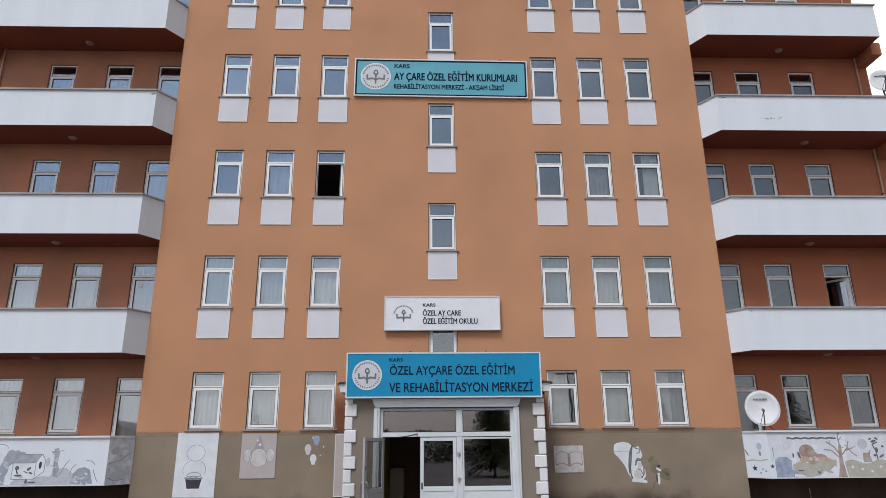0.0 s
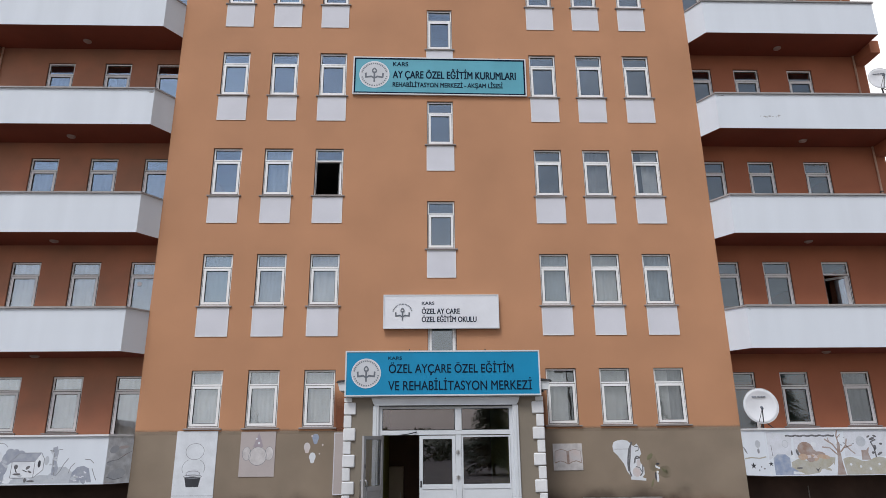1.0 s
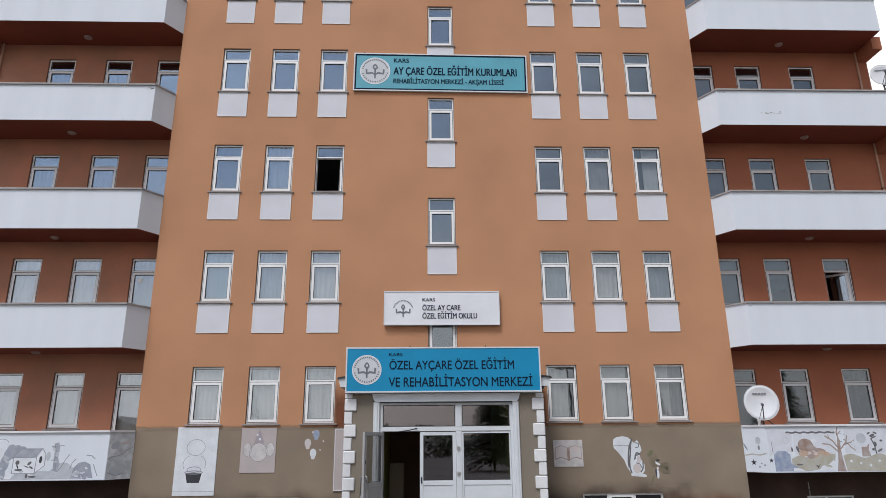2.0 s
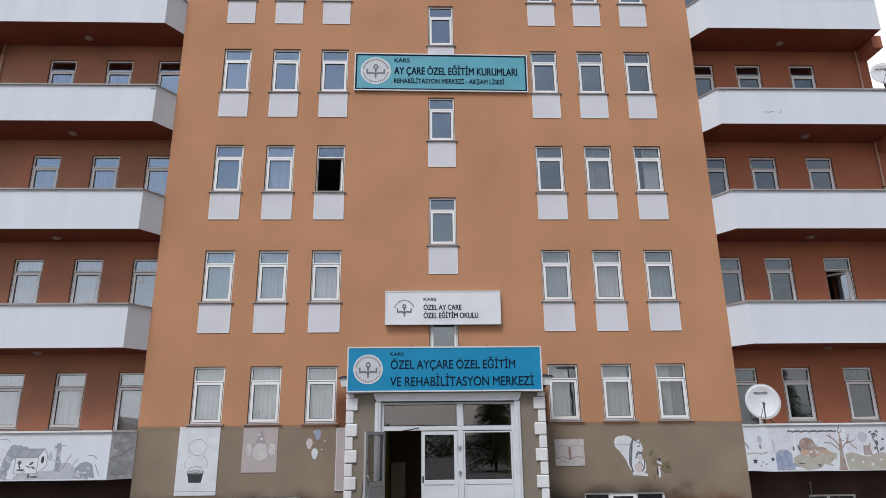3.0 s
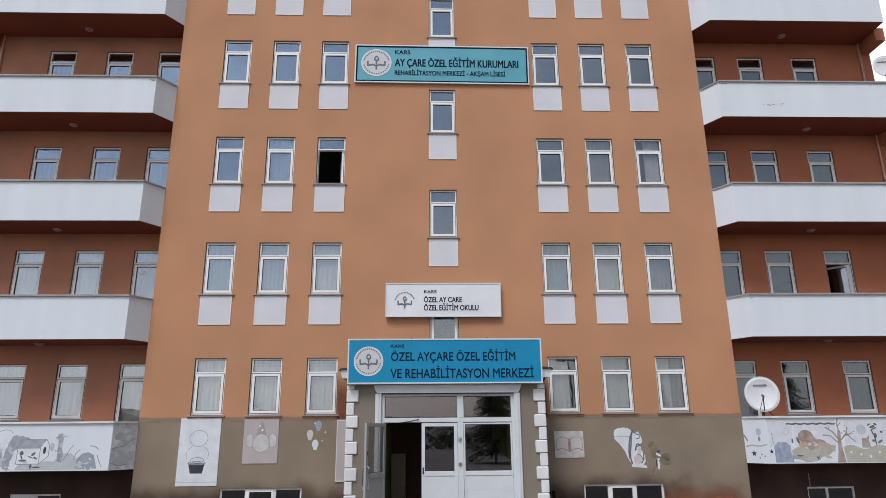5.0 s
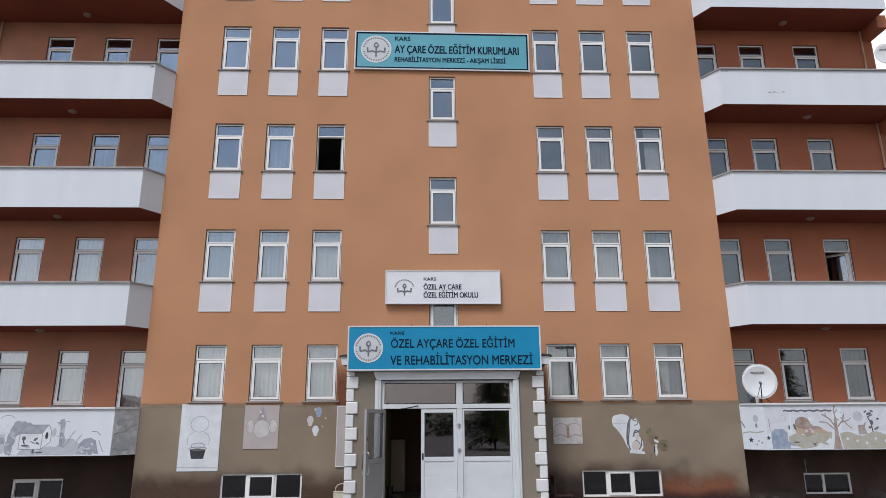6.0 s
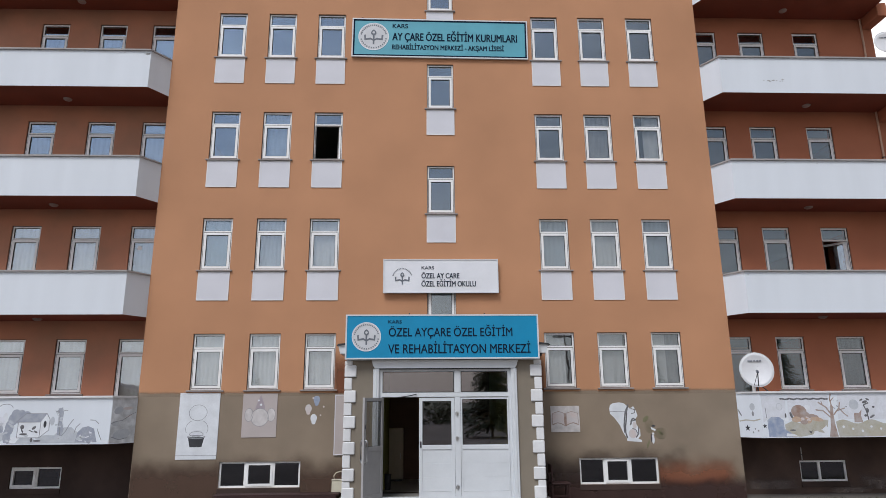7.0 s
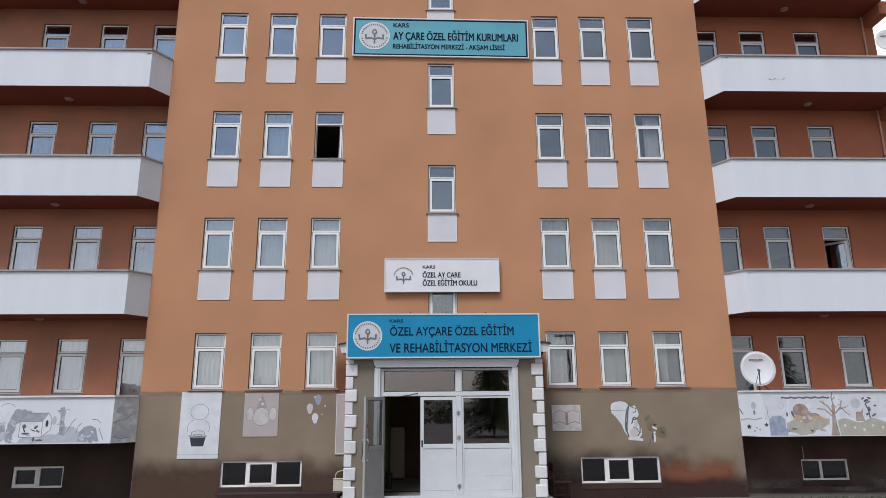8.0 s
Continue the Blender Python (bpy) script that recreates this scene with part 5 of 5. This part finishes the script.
# ---- lamps under the balconies ----
def soffit_lamp(x, y, z):
    t = thing("ceiling_lamp", "small round frosted lamp under the balcony", "lamp", pose(x, y, z), group="balcony lamps")
    b1, b2 = bmesh.new(), bmesh.new()
    bmesh.ops.create_cone(b1, cap_ends=True, segments=24, radius1=0.105, radius2=0.115, depth=0.03, matrix=Matrix.Translation((0, 0, -0.015)))
    bmesh.ops.create_uvsphere(b2, u_segments=20, v_segments=10, radius=0.095, matrix=Matrix.Translation((0, 0, -0.025)) @ Matrix.Diagonal((1, 1, 0.42, 1)))
    part("base", b1, LAMP_GLASS, t)
    part("globe", b2, LAMP_GLASS, t, smooth=True)
    return t


lamp = soffit_lamp(-10.02, 0.22, SLABS[4] + 0.004)
for x, k in ((-10.02, 3), (-10.0, 2), (-10.0, 1), (10.35, 4), (10.62, 3), (10.25, 2), (10.2, 1)):
    copy_thing(lamp, pose(x, 0.2, SLABS[k] + 0.004))

# ---- drain pipes and end beams ----
PIPE = material("pale_pipe_paint", (0.55, 0.36, 0.26), 0.6, 0.06, 30, 0.15, 2.0, 0.05)
for x in (-12.62, 12.92):
    t = thing("drain_pipe", "thin painted drain pipe down the wing wall", "pipe")
    for k in range(5):
        part("pipe", tube(bmesh.new(), [(x, WING_Y - 0.04, SLABS[k] + 0.17), (x, WING_Y - 0.04, SLABS[k + 1] - 0.0)], 0.028, 10), PIPE, t)
        part("clip", one_box(x - 0.04, x + 0.04, WING_Y - 0.07, WING_Y, SLABS[k] + 1.6, SLABS[k] + 1.63), DARK_METAL, t)
for k in range(1, 5):
    single("beam", one_box(12.97, 13.27, -0.10, WING_Y + 0.25, SLABS[k] - 0.32, SLABS[k] + 0.10, 0.01), RUST, "rust-orange painted beam end at the wing's corner", "beam", group="beam ends", kind="structure")
    single("beam", one_box(-12.99, -12.73, -0.10, WING_Y, SLABS[k] - 0.32, SLABS[k] + 0.10, 0.01), RUST, "rust-orange painted beam end at the wing's corner", "beam", group="beam ends", kind="structure")

# ---- curtains ----
def curtain(x0, x1, z0, z1, y, seed, mat=None):
    """A hanging net with folds."""
    rnd = random.Random(seed)
    n = max(10, int((x1 - x0) * 55))
    ph, wav = rnd.random() * 6, rnd.uniform(38, 60)
    bm = bmesh.new()
    top = [bm.verts.new((x0 + (x1 - x0) * k / n, y + 0.005 * math.sin(ph + wav * (x1 - x0) * k / n) + 0.004 * math.sin(ph * 2 + 0.37 * wav * k / n), z1)) for k in range(n + 1)]
    low = [bm.verts.new((x0 + (x1 - x0) * k / n, y + 0.007 * math.sin(ph + 0.3 + wav * (x1 - x0) * k / n) + 0.006 * math.sin(ph * 2 + 0.2 + 0.37 * wav * k / n), z0)) for k in range(n + 1)]
    for k in range(n):
        bm.faces.new((top[k], top[k + 1], low[k + 1], low[k]))
    geom = bmesh.ops.solidify(bm, geom=bm.faces[:], thickness=0.003)
    return single("curtain", bm, mat or CURTAIN, "pale net curtain hanging behind the window", "curtain", group="curtains")


GREY_NET = material("grey_net_curtain", (0.38, 0.38, 0.38), 0.9, 0.06, 30, 0.15, 4.0, 0.1)
BLUE_NET = material("bluish_net_curtain", (0.22, 0.36, 0.42), 0.9, 0.06, 30, 0.15, 4.0, 0.1)
MID_NET = material("pale_blue_net_curtain", (0.40, 0.46, 0.50), 0.9, 0.06, 30, 0.2, 3.0, 0.1)
PALE_NET = material("cream_net_curtain", (0.84, 0.83, 0.77), 0.9, 0.06, 30, 0.1, 4.0, 0.1)
DULL_NET = material("dull_grey_blind", (0.16, 0.165, 0.17), 0.9, 0.06, 30, 0.2, 3.0, 0.1)
nets = [(0, 0, 0, 1, CURTAIN), (0, 1, 0, 1, CURTAIN), (0, 2, 0, 1, CURTAIN), (0, 3, 0, 0.72, CURTAIN), (0, 4, 0, 0.9, CURTAIN), (0, 5, 0, 0.55, CURTAIN), (0, 5, 0.5, 1, GREY_NET),
        (1, 0, 0, 1, BLUE_NET), (1, 1, 0, 1, MID_NET), (1, 2, 0.05, 1, CURTAIN), (1, 3, 0, 1, MID_NET), (1, 4, 0, 1, CURTAIN), (1, 5, 0, 1, MID_NET),
        (2, 1, 0, 1, MID_NET), (2, 4, 0.1, 1, GREY_NET), (2, 5, 0.35, 0.95, CURTAIN), (4, 1, 0, 1, BLUE_NET)]
for k, (fl, col, a, b, mat) in enumerate(nets):
    x0, w = COLUMNS[col] - 0.37, 0.74
    curtain(x0 + a * w, x0 + b * w, FLOOR_TOPS[fl] - WIN_H + 0.01, FLOOR_TOPS[fl] - 0.01, 0.15, k, mat)
for k, (fl, x, mat) in enumerate([(0, LEFT_WING[0][0], PALE_NET), (0, LEFT_WING[0][1], PALE_NET), (0, LEFT_DOOR, PALE_NET), (1, LEFT_WING[1][0], PALE_NET), (1, LEFT_WING[1][1], PALE_NET), (1, LEFT_DOOR, MID_NET),
                                  (2, LEFT_WING[2][0], DULL_NET), (2, LEFT_WING[2][1], DULL_NET), (2, LEFT_DOOR, GREY_NET), (0, RIGHT_WING[0][1], DULL_NET), (3, LEFT_WING[3][0], DULL_NET), (3, LEFT_WING[3][1], DULL_NET)]):
    curtain(x - 0.37, x + 0.37, WING_TOPS[fl] - (2.2 if x == LEFT_DOOR else 1.37), WING_TOPS[fl] - (0.02 if fl < 2 else 0.40), WING_Y + 0.155, 40 + k, mat)

# ---- things by the porch ----
board = thing("notice_board", "pale blank board fixed to the wall beside the porch", "board")
part("sheet", one_box(-2.44, -2.09, -0.03, 0.0, 0.77, 2.18, 0.004), PINKISH, board)
part("rim", frame_ring(bmesh.new(), -2.445, -2.085, 0.765, 2.185, 0.02, -0.036, -0.0), PANEL, board)
meter = thing("meter_box", "cream plastic meter box on the wall with a loose cable", "box")
part("case", one_box(-2.45, -2.20, -0.16, 0.0, -0.08, 0.205, 0.012), CREAM, meter)
part("lid", one_box(-2.46, -2.19, -0.17, 0.0, 0.206, 0.222, 0.004), CREAM, meter)
part("cable", tube(bmesh.new(), [(-2.40, -0.08, 0.22), (-2.41, -0.10, 0.30), (-2.36, -0.10, 0.37), (-2.26, -0.09, 0.40), (-2.12, -0.06, 0.40)], 0.010, 8), CREAM, meter)
bench = thing("bench", "low maroon painted wooden bench along the wall", "bench", pose(-3.65, -0.45, GROUND_Z))
for k in range(3):
    part("seat_board", one_box(-1.42, 1.42, -0.17 + k * 0.12, -0.06 + k * 0.12, 0.245, 0.28, 0.006), MAROON, bench)
part("rail", one_box(-1.36, 1.36, -0.17, -0.14, 0.16, 0.244, 0.004), MAROON, bench)
for x in (-1.25, -0.05, 0.45, 1.25):
    part("leg", one_box(x - 0.04, x + 0.04, -0.15, 0.15, 0.0, 0.244, 0.006), MAROON, bench)
seat = thing("chair", "dark maroon wooden chair against the wall", "chair", pose(2.90, -0.42, GROUND_Z))
part("seat", one_box(-0.20, 0.24, -0.21, 0.21, 0.42, 0.46, 0.01), MAROON, seat)
part("backrest", one_box(-0.21, -0.18, -0.20, 0.20, 0.68, 0.86, 0.01), MAROON, seat)
for x, y, h in ((-0.19, -0.18, 0.86), (-0.19, 0.18, 0.86), (0.20, -0.18, 0.42), (0.20, 0.18, 0.42)):
    part("leg", one_box(x - 0.018, x + 0.018, y - 0.018, y + 0.018, 0.0, h, 0.004), MAROON, seat)
part("stretcher", one_box(-0.17, 0.18, -0.19, -0.17, 0.16, 0.19), MAROON, seat)

# ---- what stands behind the camera, seen in the panes ----
def spruce(x, y, h, seed):
    t = thing("spruce_tree", "dark green spruce with drooping ragged boughs", "tree", pose(x, y, GROUND_Z), group="spruces across the forecourt")
    rnd = random.Random(seed)
    part("trunk", tube(bmesh.new(), [(0, 0, 0), (0.02, 0, h * 0.5), (0, 0, h * 0.98)], 0.11, 8), BARK, t)
    bm = bmesh.new()
    for k in range(int(h * 170)):
        q = rnd.random() ** 0.8
        z, reach = h * (0.10 + 0.90 * q), (1 - q) * h * 0.27 + 0.12
        reach *= rnd.uniform(0.55, 1.15)
        a = rnd.random() * 2 * math.pi
        d = Vector((math.cos(a), math.sin(a), 0))
        s = Vector((-d.y, d.x, 0))
        steps = 5
        for i in range(steps):
            f0, f1 = i / steps, (i + 1) / steps
            p0, p1 = d * reach * f0 + Vector((0, 0, z - 0.35 * reach * f0 ** 1.5)), d * reach * f1 + Vector((0, 0, z - 0.35 * reach * f1 ** 1.5))
            for side in (-1, 1):
                w = 0.13 * reach * (1 - f0 * 0.6) * rnd.uniform(0.6, 1.2)
                tip = p1 + d * w * 0.6 + s * side * w - Vector((0, 0, 0.06 + 0.08 * rnd.random()))
                bm.faces.new([bm.verts.new(v) for v in (p0, p1, tip)])
    crown = part("crown", bm, SOFT_GREEN, t)
    return t


spruce(5.0, -36, 8.8, 1), spruce(9.6, -42, 9.5, 2), spruce(18.9, -40, 10.0, 3), spruce(30.4, -39, 11.0, 4), spruce(47.0, -44, 9.0, 5)


post = thing("utility_pole", "dark leaning wooden utility pole across the forecourt", "pole", pose(8.2, -20.5, GROUND_Z))
part("shaft", tube(bmesh.new(), [(0, 0, 0), (-0.06, 0, 2.4), (-0.18, 0, 4.6), (-0.42, 0, 6.6)], 0.045, 10), BARK, post)
part("crossarm", one_box(-0.95, 0.15, -0.05, 0.05, 6.05, 6.17, 0.01), BARK, post)
for x in (-0.88, -0.60, 0.05):
    part("insulator", tube(bmesh.new(), [(x, 0, 6.17), (x, 0, 6.30)], 0.035, 8), MUTED_INK, post)


def bare_tree(x, y, h, seed):
    t = thing("bare_tree", "leafless young tree with fine upright twigs", "tree", pose(x, y, GROUND_Z))
    rnd = random.Random(seed)
    part("trunk", tube(bmesh.new(), [(0, 0, 0), (0.05, 0, h * 0.35), (0.0, 0.05, h * 0.6)], 0.07, 8), BARK, t)
    bm = bmesh.new()

    def grow(p, d, l, r, depth):
        q = p + d * l
        tube(bm, [p, q], r, 5)
        if depth:
            for _ in range(3):
                e = (d + Vector((rnd.uniform(-0.6, 0.6), rnd.uniform(-0.6, 0.6), rnd.uniform(0.0, 0.5)))).normalized()
                grow(p + d * l * rnd.uniform(0.6, 1.0), e, l * rnd.uniform(0.55, 0.8), r * 0.6, depth - 1)

    for _ in range(5):
        grow(Vector((0.03, 0.02, h * rnd.uniform(0.3, 0.58))), Vector((rnd.uniform(-0.6, 0.6), rnd.uniform(-0.6, 0.6), 1)).normalized(), h * 0.22, 0.03, 3)
    part("limbs", bm, BARK, t)
    return t


bare_tree(-11.0, -30, 4.3, 7), bare_tree(-14.9, -30, 3.7, 9)


def far_house(x, y, w, d, h, rz):
    t = thing("house", "plain plastered house with a dark pitched roof", "house", pose(x, y, GROUND_Z, 0, 0, rz), group="houses across the road")
    part("wall", one_box(-w / 2, w / 2, -d / 2, d / 2, 0, h), HOUSE_WALL, t)
    part("roof", prism(bmesh.new(), [(-w / 2 - 0.5, h), (w / 2 + 0.5, h), (0, h + w * 0.22)], -d / 2 - 0.5, d / 2 + 0.5), HOUSE_ROOF, t)
    for k in range(3):
        xx = -w / 2 + w * (k + 0.5) / 3
        wn2 = part("window", one_box(xx - 0.6, xx + 0.6, d / 2, d / 2 + 0.04, 0.9, 2.2), PVC, t)
        part("pane", one_box(xx - 0.53, xx + 0.53, d / 2 + 0.04, d / 2 + 0.05, 0.97, 2.13), DARK_METAL, wn2)
    return t


far_house(-4.6, -52, 6, 7, 2.7, 0), far_house(24, -62, 10, 9, 2.8, 8), far_house(-34, -58, 11, 9, 2.8, -8)
rnd = random.Random(5)
row = bmesh.new()
for k in range(260):
    cx, cy, h = rnd.uniform(-75, 75), rnd.uniform(-86, -72), rnd.uniform(1.6, 4.4)
    for i in range(46):
        p = Vector((cx + rnd.gauss(0, 0.9), cy + rnd.gauss(0, 0.6), GROUND_Z + h * rnd.random()))
        vs = [row.verts.new(p + Vector((rnd.uniform(-0.34, 0.34), rnd.uniform(-0.3, 0.3), rnd.uniform(-0.3, 0.3)))) for _ in range(4)]
        for tri in ((0, 1, 2), (0, 1, 3), (1, 2, 3)):
            row.faces.new([vs[i2] for i2 in tri])
single("far_trees", row, SOFT_GREEN, "dark row of distant bushes and trees", "trees", kind="stuff")
hill = bmesh.new()
prev = None
for k in range(61):
    a = math.radians(180 + 3 * k)
    p = Vector((math.cos(a) * 700, math.sin(a) * 700, 0))
    top = hill.verts.new(p + Vector((0, 0, 7 + 3 * math.sin(k * 0.5) + 2 * math.sin(k * 1.3))))
    low, back = hill.verts.new(p * 0.9 + Vector((0, 0, GROUND_Z - 1))), hill.verts.new(p * 1.12 + Vector((0, 0, GROUND_Z - 1)))
    if prev:
        hill.faces.new((prev[0], low, top, prev[1])), hill.faces.new((prev[1], top, back, prev[2])), hill.faces.new((prev[2], back, low, prev[0]))
    prev = (low, top, back)
single("backdrop_hills", hill, HILL, "low grassy hills on the horizon", "hills", kind="structure")

blade_rnd = random.Random(31)
blades = bmesh.new()
for k in range(5200):
    p = Vector((blade_rnd.uniform(7.7, 14.5), -0.5 - 2.4 * blade_rnd.random() ** 1.3, GROUND_Z))
    h, a = blade_rnd.uniform(0.03, 0.10), blade_rnd.random() * 2 * math.pi
    side = Vector((math.cos(a), math.sin(a), 0)) * 0.006
    lean = Vector((blade_rnd.uniform(-0.5, 0.5), blade_rnd.uniform(-0.5, 0.5), 1)) * h
    blades.faces.new([blades.verts.new(v) for v in (p - side, p + side, p + lean)])
single("grass", blades, material("short_grass", (0.075, 0.085, 0.035), 0.9, 0.3, 20, 0.3, 2.0, 0.1), "short dull green grass before the wing's foot", "grass", kind="stuff")

# ---- worn spots on the balconies ----
CHIP = material("bare_concrete_chip", (0.42, 0.42, 0.42), 0.95, 0.2, 40, 0.2, 4.0, 0.4)
rnd = random.Random(11)


def chips(x0, x1, z, count, size):
    """Flaked spots of paint along a line on a parapet's front."""
    for _ in range(count):
        cx, cz, r = rnd.uniform(x0, x1), z + rnd.uniform(-0.03, 0.03), size * rnd.uniform(0.4, 1.0)
        o = [(cx + 1.7 * r * math.cos(a) * rnd.uniform(0.6, 1.1), cz + 0.7 * r * math.sin(a) * rnd.uniform(0.5, 1.1)) for a in (2 * math.pi * k / 9 for k in range(9))]
        single("paint_chip", prism(bmesh.new(), o, FRONT_Y - 0.0015, FRONT_Y + 0.001), CHIP, "small flaked spot of paint on the parapet", "paint chip", kind="structure")


for x0, x1, z, count, size in ((9.05, 9.65, 10.52, 8, 0.035), (7.9, 8.1, 11.14, 4, 0.03), (-7.75, -7.58, 11.12, 6, 0.03), (-9.6, -8.0, 11.16, 5, 0.015), (7.88, 8.0, 5.07, 3, 0.014), (-12.0, -8.0, 10.17, 8, 0.012), (-12.0, -8.0, 8.13, 7, 0.012), (8.2, 12.5, 8.12, 7, 0.012), (8.0, 12.0, 13.22, 5, 0.012)):
    chips(x0, x1, z, count, size)

# ---- small fittings on the wings ----
single("sticker", shapes([oval(-7.86, 6.06, 0.062, 0.062, 20)], WING_Y + 0.058, WING_Y + 0.064), PVC, "round white sticker on the balcony door glass", "sticker")
conduit = thing("conduit", "thin grey conduit rising above the low window", "pipe")
part("pipe", tube(bmesh.new(), [(9.38, WING_Y - 0.012, 0.47), (9.38, WING_Y - 0.012, 0.80)], 0.012, 8), COPING, conduit)
part("clip", one_box(9.36, 9.40, WING_Y - 0.028, WING_Y + 0.003, 0.62, 0.64), DARK_METAL, conduit)

# small dabs of paint that fill the murals
dab_rnd = random.Random(21)
for spot_x, spot_z, wide_x, wide_z, count, size, mat, owner in ((-8.9, 1.24, 0.75, 0.07, 16, 0.06, ART_GREY, mural), (-9.95, 1.40, 0.18, 0.22, 9, 0.05, ART_GREY, mural), (-8.72, 1.60, 0.08, 0.22, 7, 0.035, ART_GREY, mural), (-8.1, 1.30, 0.16, 0.13, 8, 0.04, ART_LILAC, mural),
                                                           (8.95, 1.32, 0.42, 0.10, 14, 0.06, ART_OLIVE, mural2), (8.2, 1.35, 0.16, 0.16, 8, 0.05, ART_BLUE, mural2), (10.6, 1.34, 0.8, 0.12, 16, 0.05, ART_OLIVE, mural2), (9.0, 1.50, 0.22, 0.07, 8, 0.04, ART_PINK, mural2), (9.75, 1.88, 0.28, 0.10, 8, 0.02, ART_LINE, mural2)):
    for k in range(count):
        cx, cz, r = spot_x + wide_x * dab_rnd.uniform(-1, 1), max(1.14, spot_z + wide_z * dab_rnd.uniform(-1, 1)), size * dab_rnd.uniform(0.35, 1.0)
        turn = dab_rnd.uniform(-0.6, 0.6)
        o = [(cx + (px - cx) * w, cz + (pz - cz) * w) for (px, pz), w in zip(oval(cx, cz, 1.6 * r, 0.7 * r, 11, turn), [dab_rnd.uniform(0.65, 1.15) for _ in range(11)])]
        part("dab", prism(bmesh.new(), o, MY - 0.0017 - 0.00005 * k, MY), mat, owner)
